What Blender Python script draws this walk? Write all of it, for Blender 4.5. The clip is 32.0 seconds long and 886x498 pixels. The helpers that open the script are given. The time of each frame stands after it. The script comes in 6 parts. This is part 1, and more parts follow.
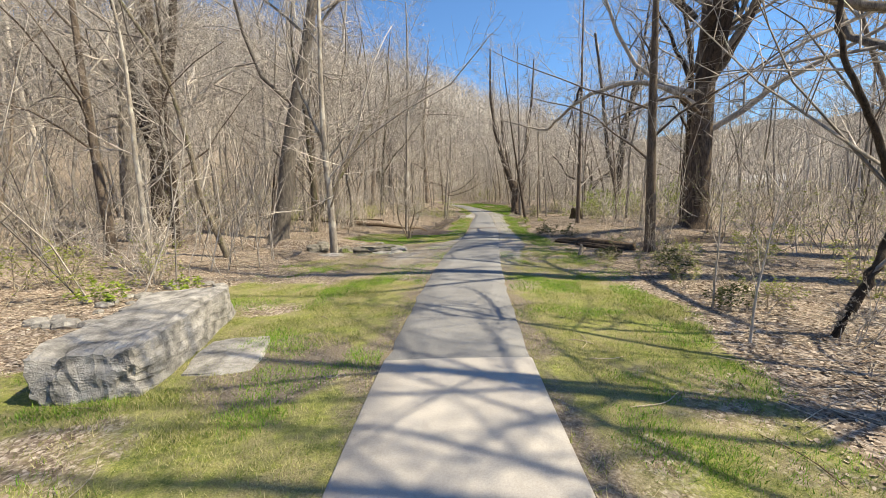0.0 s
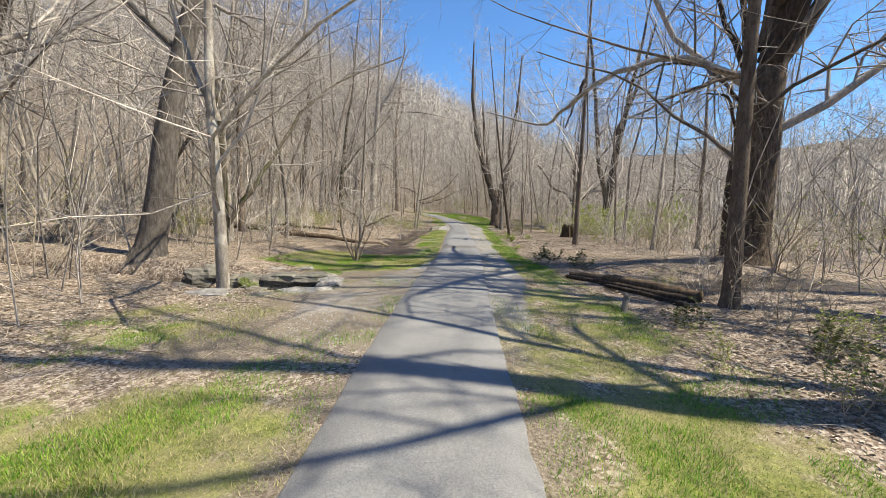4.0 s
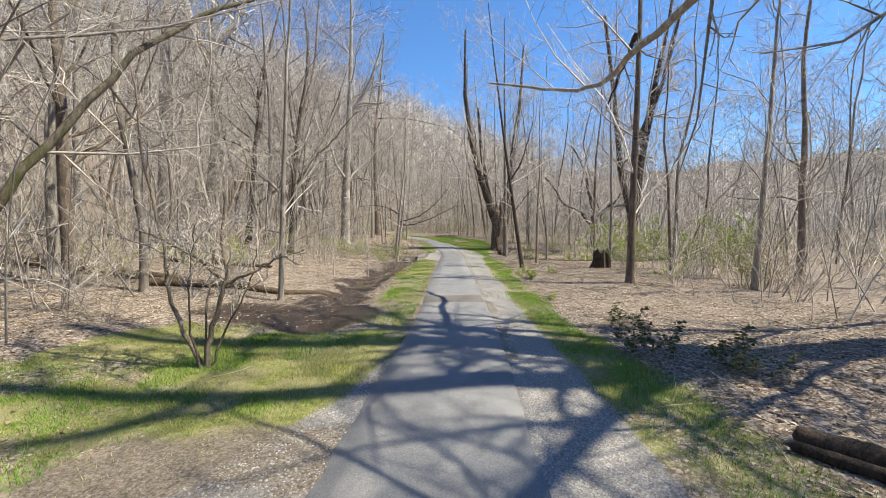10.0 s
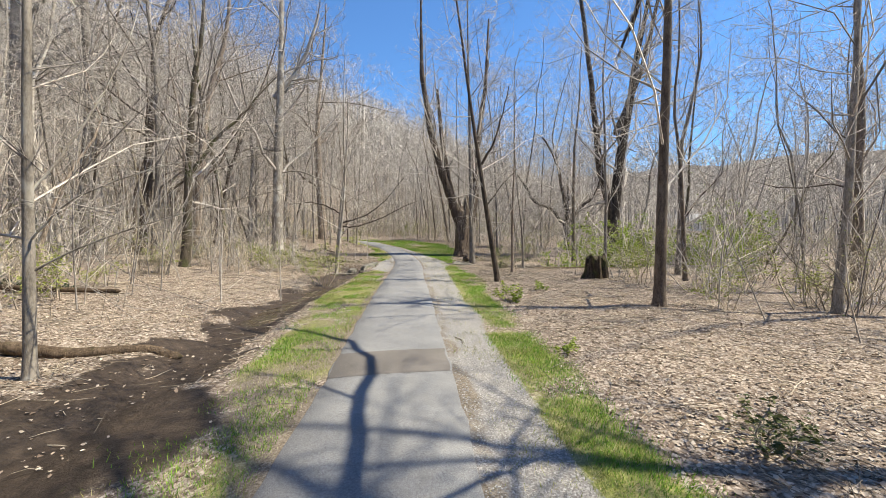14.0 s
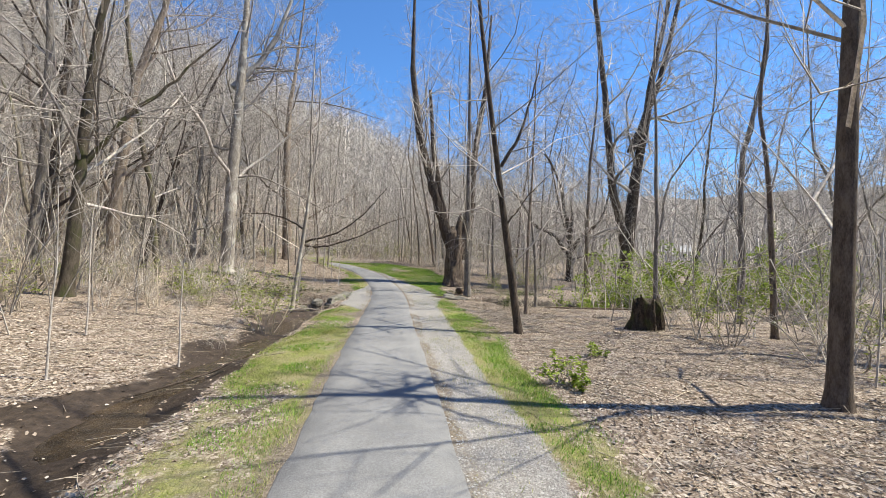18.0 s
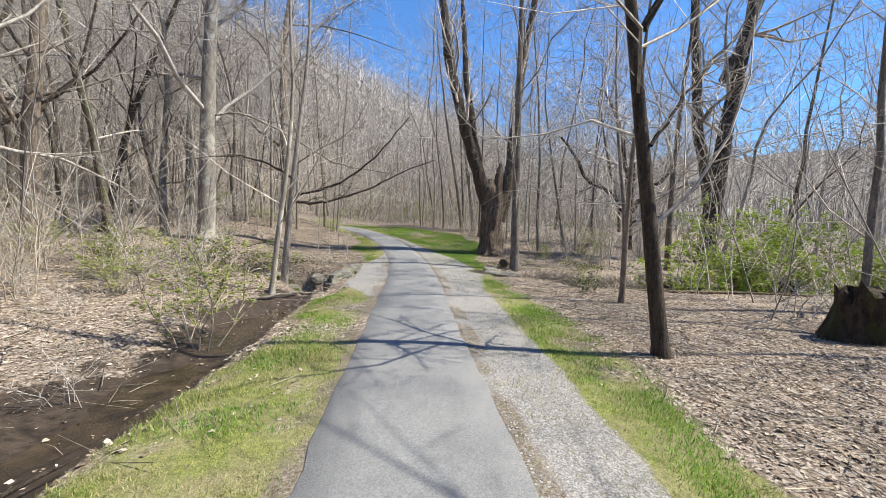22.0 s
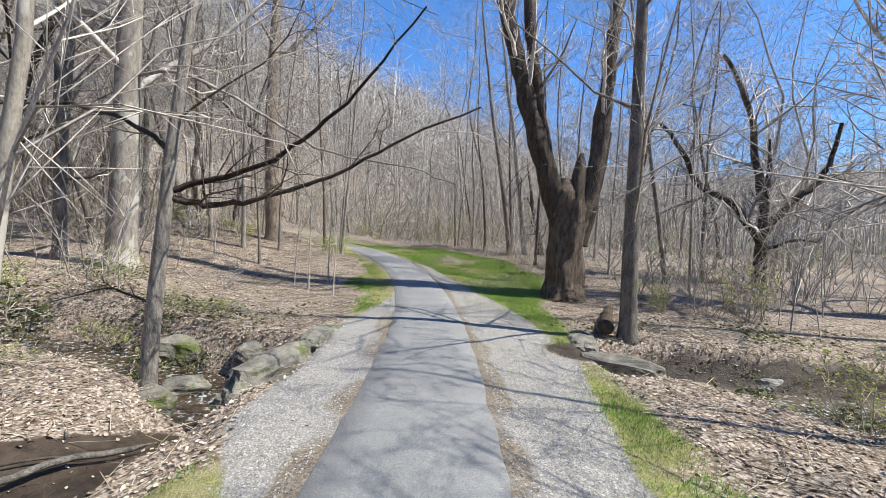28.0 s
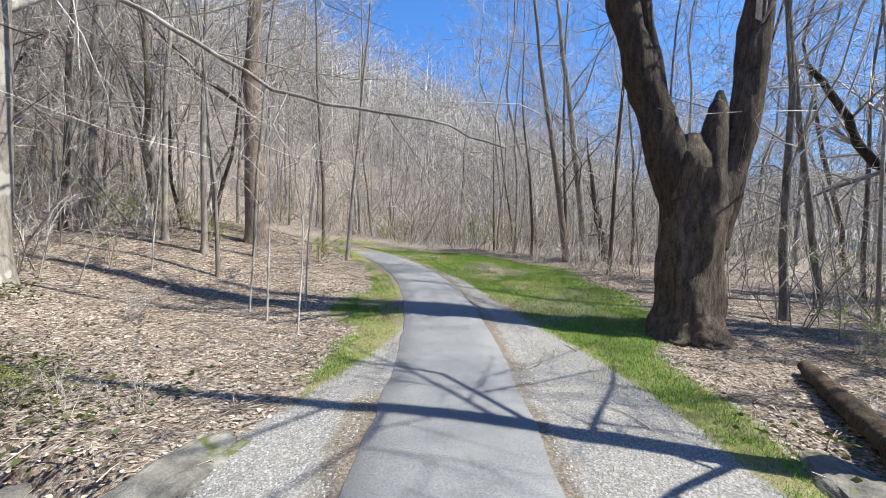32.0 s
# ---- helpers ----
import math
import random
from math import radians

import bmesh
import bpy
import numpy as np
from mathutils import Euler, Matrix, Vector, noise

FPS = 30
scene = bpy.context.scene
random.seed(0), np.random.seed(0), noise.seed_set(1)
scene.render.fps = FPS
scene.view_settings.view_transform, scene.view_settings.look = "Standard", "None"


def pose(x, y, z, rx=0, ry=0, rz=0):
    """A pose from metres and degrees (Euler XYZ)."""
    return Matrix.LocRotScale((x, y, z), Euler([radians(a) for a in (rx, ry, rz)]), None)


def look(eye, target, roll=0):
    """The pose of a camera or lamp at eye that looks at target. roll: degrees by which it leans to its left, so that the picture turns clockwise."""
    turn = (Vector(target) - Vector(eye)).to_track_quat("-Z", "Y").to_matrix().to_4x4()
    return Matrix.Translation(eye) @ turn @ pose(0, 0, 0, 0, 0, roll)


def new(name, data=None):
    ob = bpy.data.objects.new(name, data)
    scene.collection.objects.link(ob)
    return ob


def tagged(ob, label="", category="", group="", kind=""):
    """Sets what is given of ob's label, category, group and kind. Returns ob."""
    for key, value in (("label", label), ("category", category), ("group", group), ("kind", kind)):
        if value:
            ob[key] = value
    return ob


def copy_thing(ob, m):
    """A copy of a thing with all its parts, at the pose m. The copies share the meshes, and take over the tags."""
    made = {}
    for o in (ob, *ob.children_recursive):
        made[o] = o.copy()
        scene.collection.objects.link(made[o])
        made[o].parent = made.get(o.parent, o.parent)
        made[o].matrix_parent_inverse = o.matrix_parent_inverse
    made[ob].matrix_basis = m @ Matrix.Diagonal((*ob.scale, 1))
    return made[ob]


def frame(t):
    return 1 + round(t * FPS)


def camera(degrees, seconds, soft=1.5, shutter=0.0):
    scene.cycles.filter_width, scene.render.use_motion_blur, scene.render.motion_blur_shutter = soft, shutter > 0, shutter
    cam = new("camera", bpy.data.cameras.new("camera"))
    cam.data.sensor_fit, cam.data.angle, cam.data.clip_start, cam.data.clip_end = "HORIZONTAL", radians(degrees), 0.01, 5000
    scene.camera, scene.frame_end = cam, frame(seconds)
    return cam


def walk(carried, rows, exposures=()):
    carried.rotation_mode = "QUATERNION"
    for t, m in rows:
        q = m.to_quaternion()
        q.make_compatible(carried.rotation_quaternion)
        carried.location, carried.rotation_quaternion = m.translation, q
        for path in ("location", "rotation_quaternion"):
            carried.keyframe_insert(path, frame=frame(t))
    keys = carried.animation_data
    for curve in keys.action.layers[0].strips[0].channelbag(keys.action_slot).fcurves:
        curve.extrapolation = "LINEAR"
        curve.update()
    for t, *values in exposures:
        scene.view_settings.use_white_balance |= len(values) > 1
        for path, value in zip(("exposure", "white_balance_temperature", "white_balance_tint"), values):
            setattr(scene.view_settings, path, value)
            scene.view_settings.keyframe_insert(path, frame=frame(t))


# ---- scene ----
# seconds, stops, white balance
EXPOSURES = [(0.0, 0.8, 8200), (3.0, 0.8, 7600), (6.0, 0.83, 7500), (7.0, 0.87, 7500), (10.0, 0.82, 7300), (12.0, 0.94, 7550), (14.0, 0.82, 7400), (17.0, 0.8, 7100), (24.0, 0.77, 6750), (28.5, 0.78, 6500), (32.0, 0.87, 6400)]
cam = camera(94.6, 32.0, 0.7)
# seconds, x, y, z, yaw, pitch, roll
ROWS = [
    (0, 0.000, 0.002, 1.638, -0.27, -7.10, 1.25),
    (0.5, 0.088, 0.631, 1.632, -1.09, -6.69, 1.26),
    (1, 0.096, 1.242, 1.610, -3.21, -6.21, 0.49),
    (1.5, 0.144, 1.851, 1.621, -5.37, -5.70, -0.07),
    (2, 0.200, 2.482, 1.636, -5.74, -5.71, -0.98),
    (2.5, 0.194, 3.141, 1.673, -6.03, -5.71, -0.78),
    (3, 0.281, 3.716, 1.674, -4.15, -5.71, -0.55),
    (3.5, 0.304, 4.372, 1.628, -3.50, -5.92, -1.27),
    (5.5, 0.620, 6.886, 1.636, -5.00, -5.84, -1.81),
    (6, 0.633, 7.518, 1.630, -5.29, -5.34, -0.72),
    (6.5, 0.725, 8.166, 1.663, -5.50, -3.12, -0.33),
    (7, 0.784, 8.767, 1.672, -6.11, -1.95, -0.26),
    (7.5, 0.797, 9.353, 1.695, -6.37, -1.26, 0.14),
    (8, 0.846, 9.907, 1.703, -5.75, -0.72, 0.61),
    (8.5, 0.851, 10.447, 1.692, -5.73, -0.47, 2.39),
    (9, 0.976, 10.986, 1.685, -5.29, -0.21, 2.23),
    (9.5, 1.090, 11.503, 1.681, -4.01, -1.06, 0.59),
    (10, 1.136, 12.033, 1.686, -4.63, -2.92, -0.28),
    (10.5, 1.203, 12.605, 1.660, -4.18, -2.95, 0.14),
    (11, 1.224, 13.189, 1.636, -5.64, -3.15, 0.43),
    (11.5, 1.320, 13.771, 1.630, -8.10, -3.53, 0.60),
    (12, 1.440, 14.347, 1.643, -8.60, -3.70, 0.87),
    (12.5, 1.582, 14.916, 1.671, -9.18, -3.31, 1.37),
    (13, 1.781, 15.451, 1.682, -9.61, -2.92, 1.55),
    (13.5, 1.861, 16.006, 1.650, -9.79, -2.56, 0.56),
    (14, 1.942, 16.576, 1.620, -9.95, -2.46, 0.29),
    (14.5, 1.979, 17.157, 1.596, -8.83, -2.26, 0.18),
    (16.5, 1.977, 19.156, 1.698, -11.12, -0.97, -2.54),
    (17, 2.006, 19.688, 1.755, -11.94, -0.91, -2.52),
    (17.5, 2.068, 20.201, 1.747, -12.53, 0.06, -2.25),
    (18, 2.160, 20.699, 1.741, -12.93, 0.68, -1.73),
    (18.5, 2.186, 21.185, 1.700, -13.88, 0.66, -1.43),
    (19, 2.270, 21.671, 1.656, -12.40, 0.40, -0.16),
    (19.5, 2.318, 22.208, 1.645, -10.33, -1.17, -0.51),
    (20, 2.326, 22.756, 1.645, -11.84, -3.98, -3.24),
    (20.5, 2.377, 23.371, 1.632, -11.62, -3.73, -3.15),
    (21, 2.374, 23.995, 1.610, -11.75, -3.67, -2.44),
    (21.5, 2.417, 24.619, 1.578, -11.94, -4.17, -1.64),
    (22, 2.447, 25.214, 1.583, -10.47, -4.41, -1.70),
    (22.5, 2.483, 25.802, 1.588, -10.74, -3.73, -1.74),
    (23, 2.554, 26.351, 1.567, -7.87, -3.88, -1.56),
    (23.5, 2.599, 26.888, 1.566, -8.06, -3.29, -1.36),
    (24, 2.710, 27.436, 1.534, -8.18, -2.81, -1.62),
    (24.5, 2.737, 27.954, 1.499, -7.81, -2.20, -1.68),
    (25, 2.779, 28.470, 1.475, -7.41, -1.46, -1.77),
    (25.5, 2.839, 28.968, 1.479, -6.32, -0.81, -1.56),
    (27.5, 3.312, 30.862, 1.644, -5.00, -2.36, -3.15),
    (28, 3.366, 31.401, 1.636, -5.27, -2.15, -2.59),
    (28.5, 3.424, 31.940, 1.632, -5.00, -1.55, -3.28),
    (29, 3.464, 32.482, 1.616, -0.17, -1.39, -4.06),
    (29.5, 3.505, 33.013, 1.602, 0.11, -1.17, -4.12),
    (30, 3.552, 33.551, 1.583, -0.04, -1.19, -3.77),
    (30.5, 3.561, 34.055, 1.554, 0.45, -1.01, -2.93),
    (31, 3.603, 34.559, 1.531, 0.06, -1.04, -3.27),
    (31.5, 3.645, 35.068, 1.512, -0.28, -1.31, -2.59),
    (32, 3.661, 35.577, 1.496, -0.52, -1.73, -2.22),
]
walk(cam, [(t, pose(x, y, z, 90 + pitch, roll, yaw)) for t, x, y, z, yaw, pitch, roll in ROWS], exposures=[(t, stops, kelvin, 6) for t, stops, kelvin in EXPOSURES])

# ---- world, sun and sky ----
SUN_AZ, SUN_EL = -11.0, 54.0
world = bpy.data.worlds.new("world")
scene.world = world
world.use_nodes = True
wn = world.node_tree.nodes
sky = wn.new("ShaderNodeTexSky")
sky.sky_type, sky.sun_disc = "NISHITA", False
sky.sun_elevation, sky.sun_rotation = radians(SUN_EL), radians(90 - SUN_AZ)
sky.air_density, sky.dust_density, sky.ozone_density = 1.0, 0.0, 5.0
wn["Background"].inputs["Strength"].default_value = 0.08
tint = wn.new("ShaderNodeMix")
tint.data_type, tint.blend_type = "RGBA", "MULTIPLY"
tint.inputs[0].default_value = 1.0
tint.inputs[7].default_value = (0.8, 1.24, 1.7, 1)
world.node_tree.links.new(sky.outputs["Color"], tint.inputs[6])
world.node_tree.links.new(tint.outputs[2], wn["Background"].inputs["Color"])
sun_data = bpy.data.lights.new("sun", "SUN")
sun_data.energy, sun_data.angle, sun_data.color = 5.0, radians(0.6), (1.0, 0.95, 0.86)
sun = new("sun", sun_data)
to_sun = Vector((math.cos(radians(SUN_AZ)) * math.cos(radians(SUN_EL)), math.sin(radians(SUN_AZ)) * math.cos(radians(SUN_EL)), math.sin(radians(SUN_EL))))
sun.matrix_world = look(to_sun * 60, (0, 0, 0))


# ---- materials ----
def shader(name, rough=0.9):
    m = bpy.data.materials.new(name)
    m.use_nodes = True
    nt = m.node_tree
    b = nt.nodes["Principled BSDF"]
    b.inputs["Roughness"].default_value = rough
    b.inputs["Specular IOR Level"].default_value = 0.25
    return m, nt, b


def put(nt, kind, **values):
    n = nt.nodes.new(kind)
    for k, v in values.items():
        n.inputs[k.replace("_", " ")].default_value = v
    return n


def noise_at(nt, scale, stretch=(1, 1, 1), detail=5.0, obj=True, rough=0.6):
    tc = put(nt, "ShaderNodeTexCoord")
    mp = put(nt, "ShaderNodeMapping")
    mp.inputs["Scale"].default_value = stretch
    nt.links.new(tc.outputs["Object" if obj else "Generated"], mp.inputs["Vector"])
    n = put(nt, "ShaderNodeTexNoise", Scale=scale, Detail=detail, Roughness=rough)
    nt.links.new(mp.outputs[0], n.inputs["Vector"])
    return n.outputs["Fac"]


def ramp(nt, fac, stops):
    r = put(nt, "ShaderNodeValToRGB")
    e = r.color_ramp.elements
    while len(e) < len(stops):
        e.new(0.5)
    for k, (p, c) in enumerate(stops):
        e[k].position, e[k].color = p, (c if len(c) == 4 else (*c, 1))
    nt.links.new(fac, r.inputs["Fac"])
    return r.outputs["Color"]


def mixed(nt, fac, a, b, mode="MIX"):
    n = nt.nodes.new("ShaderNodeMix")
    n.data_type, n.blend_type = "RGBA", mode
    if isinstance(fac, (int, float)):
        n.inputs[0].default_value = fac
    else:
        nt.links.new(fac, n.inputs[0])
    for v, slot in ((a, 6), (b, 7)):
        if isinstance(v, tuple):
            n.inputs[slot].default_value = (*v, 1)
        else:
            nt.links.new(v, n.inputs[slot])
    return n.outputs[2]


def calc(nt, op, a, b=0.0, c=None):
    n = nt.nodes.new("ShaderNodeMath")
    n.operation = op
    for v, k in ((a, 0), (b, 1), (c, 2)):
        if v is None:
            continue
        if isinstance(v, (int, float)):
            n.inputs[k].default_value = v
        else:
            nt.links.new(v, n.inputs[k])
    return n.outputs[0]


def bump(nt, bsdf, height, strength=0.5, dist=0.02):
    b = put(nt, "ShaderNodeBump", Strength=strength, Distance=dist)
    nt.links.new(height, b.inputs["Height"])
    nt.links.new(b.outputs[0], bsdf.inputs["Normal"])


def bark(name, dark, light, spots=0.0, spot_col=(0.6, 0.57, 0.5), moss=0.0, ridge=1.0, island=False):
    m, nt, b = shader(name)
    dark, light, spot_col = (tuple(0.8 * v for v in c) for c in (dark, light, spot_col))
    g = noise_at(nt, 13, (1, 1, 0.28), 7, rough=0.65)
    fine = noise_at(nt, 60, (1, 1, 0.4), 6, rough=0.75)
    g = calc(nt, "ADD", calc(nt, "MULTIPLY", g, 0.55), calc(nt, "MULTIPLY", fine, 0.45))
    col = ramp(nt, g, [(0.41, dark), (0.5, tuple(0.5 * (a + c) for a, c in zip(dark, light))), (0.58, light)])
    big = noise_at(nt, 1.6, (1, 1, 0.45), 3)
    col = mixed(nt, calc(nt, "MULTIPLY", big, 0.35), col, tuple(0.55 * v for v in light))
    if spots:
        s = ramp(nt, noise_at(nt, 2.6, (1, 1, 0.6), 2), [(0.62 - spots, (0, 0, 0)), (0.66 - spots, (1, 1, 1))])
        col = mixed(nt, s, col, spot_col)
    if moss:
        s = ramp(nt, noise_at(nt, 3.2, (1, 1, 0.5), 5), [(0.6 - moss, (0, 0, 0)), (0.75 - moss, (0.8, 0.8, 0.8))])
        col = mixed(nt, s, col, (0.09, 0.11, 0.03))
    oi = put(nt, "ShaderNodeObjectInfo")
    vary = ramp(nt, oi.outputs["Random"], [(0, (0.85, 0.84, 0.83)), (0.5, (1, 0.99, 0.98)), (1, (1.2, 1.18, 1.15))] if island else [(0, (0.48, 0.46, 0.45)), (0.5, (0.85, 0.83, 0.81)), (1, (1.2, 1.18, 1.15))])
    col = mixed(nt, 1.0, col, vary, "MULTIPLY")
    if island:
        geo = put(nt, "ShaderNodeNewGeometry")
        col = mixed(nt, 1.0, col, ramp(nt, geo.outputs["Random Per Island"], [(0, (0.45, 0.44, 0.44)), (0.55, (1, 0.99, 0.98)), (1, (1.55, 1.52, 1.48))]), "MULTIPLY")
    nt.links.new(col, b.inputs["Base Color"])
    bump(nt, b, g, 1.0 * min(1.0, ridge), 0.06 * ridge)
    return m


BARK_GREY = bark("bark_grey", (0.18, 0.16, 0.14), (0.6, 0.555, 0.5))
BARK_DARK = bark("bark_dark", (0.045, 0.036, 0.03), (0.19, 0.15, 0.12), ridge=1.4)
BARK_UMBER = bark("bark_umber", (0.07, 0.055, 0.045), (0.3, 0.235, 0.185), ridge=1.5)
BARK_BROWN = bark("bark_brown", (0.14, 0.108, 0.084), (0.43, 0.355, 0.29))
BARK_PALE = bark("bark_pale", (0.26, 0.23, 0.195), (0.56, 0.515, 0.455), 0.08, (0.62, 0.59, 0.53), ridge=0.5)
BARK_WHITE = bark("bark_white", (0.42, 0.39, 0.35), (0.86, 0.83, 0.77), 0.05, (0.4, 0.37, 0.31), ridge=0.3)
BARK_MOSS = bark("bark_mossy", (0.11, 0.09, 0.07), (0.32, 0.28, 0.22), moss=0.1)
TWIG = bark("twig_bark", (0.3, 0.275, 0.252), (0.76, 0.715, 0.665), ridge=0.2, island=True)
TWIG_FAR = bark("far_bark", (0.22, 0.207, 0.195), (0.62, 0.588, 0.55), ridge=0.2, island=True)
TWIG_TAN = bark("twig_tan", (0.28, 0.24, 0.185), (0.64, 0.57, 0.465), ridge=0.2, island=True)
STUMP_BARK = bark("rotten_bark", (0.045, 0.035, 0.027), (0.2, 0.155, 0.11), moss=0.12, ridge=1.6)
DEADWOOD = bark("dead_wood", (0.1, 0.07, 0.05), (0.36, 0.27, 0.19), moss=0.02)


def leaf_mat(name, a, b_, c, rough=0.8, translucent=0.0):
    m, nt, b = shader(name, rough)
    a, b_, c = (tuple(0.85 * v for v in q) for q in (a, b_, c))
    geo = put(nt, "ShaderNodeNewGeometry")
    col = ramp(nt, geo.outputs["Random Per Island"], [(0.0, a), (0.5, b_), (1.0, c)])
    col = mixed(nt, 0.3, col, ramp(nt, noise_at(nt, 30), [(0.3, (0.5, 0.5, 0.5)), (0.7, (1.1, 1.1, 1.1))]), "MULTIPLY")
    nt.links.new(col, b.inputs["Base Color"])
    if translucent:
        t = put(nt, "ShaderNodeBsdfTranslucent")
        nt.links.new(col, t.inputs["Color"])
        mx = put(nt, "ShaderNodeMixShader", Fac=translucent)
        nt.links.new(b.outputs[0], mx.inputs[1])
        nt.links.new(t.outputs[0], mx.inputs[2])
        nt.links.new(mx.outputs[0], nt.nodes["Material Output"].inputs["Surface"])
    return m


LITTER = leaf_mat("dry_leaves", (0.22, 0.155, 0.115), (0.42, 0.335, 0.26), (0.7, 0.61, 0.51))
BUDS = leaf_mat("spring_leaves", (0.26, 0.32, 0.06), (0.38, 0.45, 0.1), (0.5, 0.54, 0.18), 0.6, 0.4)
SHRUB_LEAF = leaf_mat("shrub_leaves", (0.22, 0.33, 0.05), (0.38, 0.5, 0.08), (0.54, 0.63, 0.15), 0.55, 0.4)
OLIVE_LEAF = leaf_mat("olive_leaves", (0.06, 0.09, 0.03), (0.12, 0.14, 0.05), (0.2, 0.2, 0.09), 0.6, 0.2)
NEEDLE = leaf_mat("evergreen_leaves", (0.02, 0.045, 0.025), (0.035, 0.07, 0.035), (0.06, 0.1, 0.05), 0.6, 0.1)
GRASS = leaf_mat("grass_blades", (0.1, 0.165, 0.03), (0.34, 0.37, 0.09), (0.66, 0.58, 0.35), 0.7, 0.3)
LUSH = leaf_mat("lush_grass_blades", (0.07, 0.18, 0.018), (0.18, 0.41, 0.035), (0.4, 0.58, 0.09), 0.6, 0.35)
GRAVEL = leaf_mat("gravel_stones", (0.2, 0.195, 0.19), (0.36, 0.35, 0.335), (0.58, 0.565, 0.545), 0.85)


def rock_mat(name, dark, light, moss=0.0, wet=False):
    m, nt, b = shader(name, 0.35 if wet else 0.9)
    dark, light = tuple(0.78 * v for v in dark), tuple(0.82 * v for v in light)
    g = noise_at(nt, 5, (1, 1, 1.6), 8)
    f = noise_at(nt, 60, detail=3)
    col = ramp(nt, g, [(0.3, dark), (0.62, light)])
    col = mixed(nt, 0.5, col, ramp(nt, f, [(0.3, (0.6, 0.6, 0.6)), (0.7, (1.2, 1.2, 1.2))]), "MULTIPLY")
    lich = ramp(nt, noise_at(nt, 3.3, detail=6), [(0.58, (0, 0, 0)), (0.68, (0.5, 0.5, 0.5))])
    col = mixed(nt, lich, col, tuple(min(0.7, 1.5 * v) for v in light))
    if moss:
        s = ramp(nt, noise_at(nt, 2.4, detail=6), [(0.66 - moss, (0, 0, 0)), (0.74 - moss, (1, 1, 1))])
        col = mixed(nt, s, col, (0.1, 0.12, 0.035))
    nt.links.new(col, b.inputs["Base Color"])
    bump(nt, b, calc(nt, "ADD", g, calc(nt, "MULTIPLY", f, 0.25)), 0.9, 0.05)
    return m


ROCK = rock_mat("grey_rock", (0.13, 0.126, 0.12), (0.47, 0.45, 0.42))
ROCK_DARK = rock_mat("dark_rock", (0.1, 0.095, 0.085), (0.3, 0.28, 0.24), 0.06)
ROCK_MOSS = rock_mat("mossy_rock", (0.12, 0.11, 0.09), (0.32, 0.3, 0.25), 0.13)


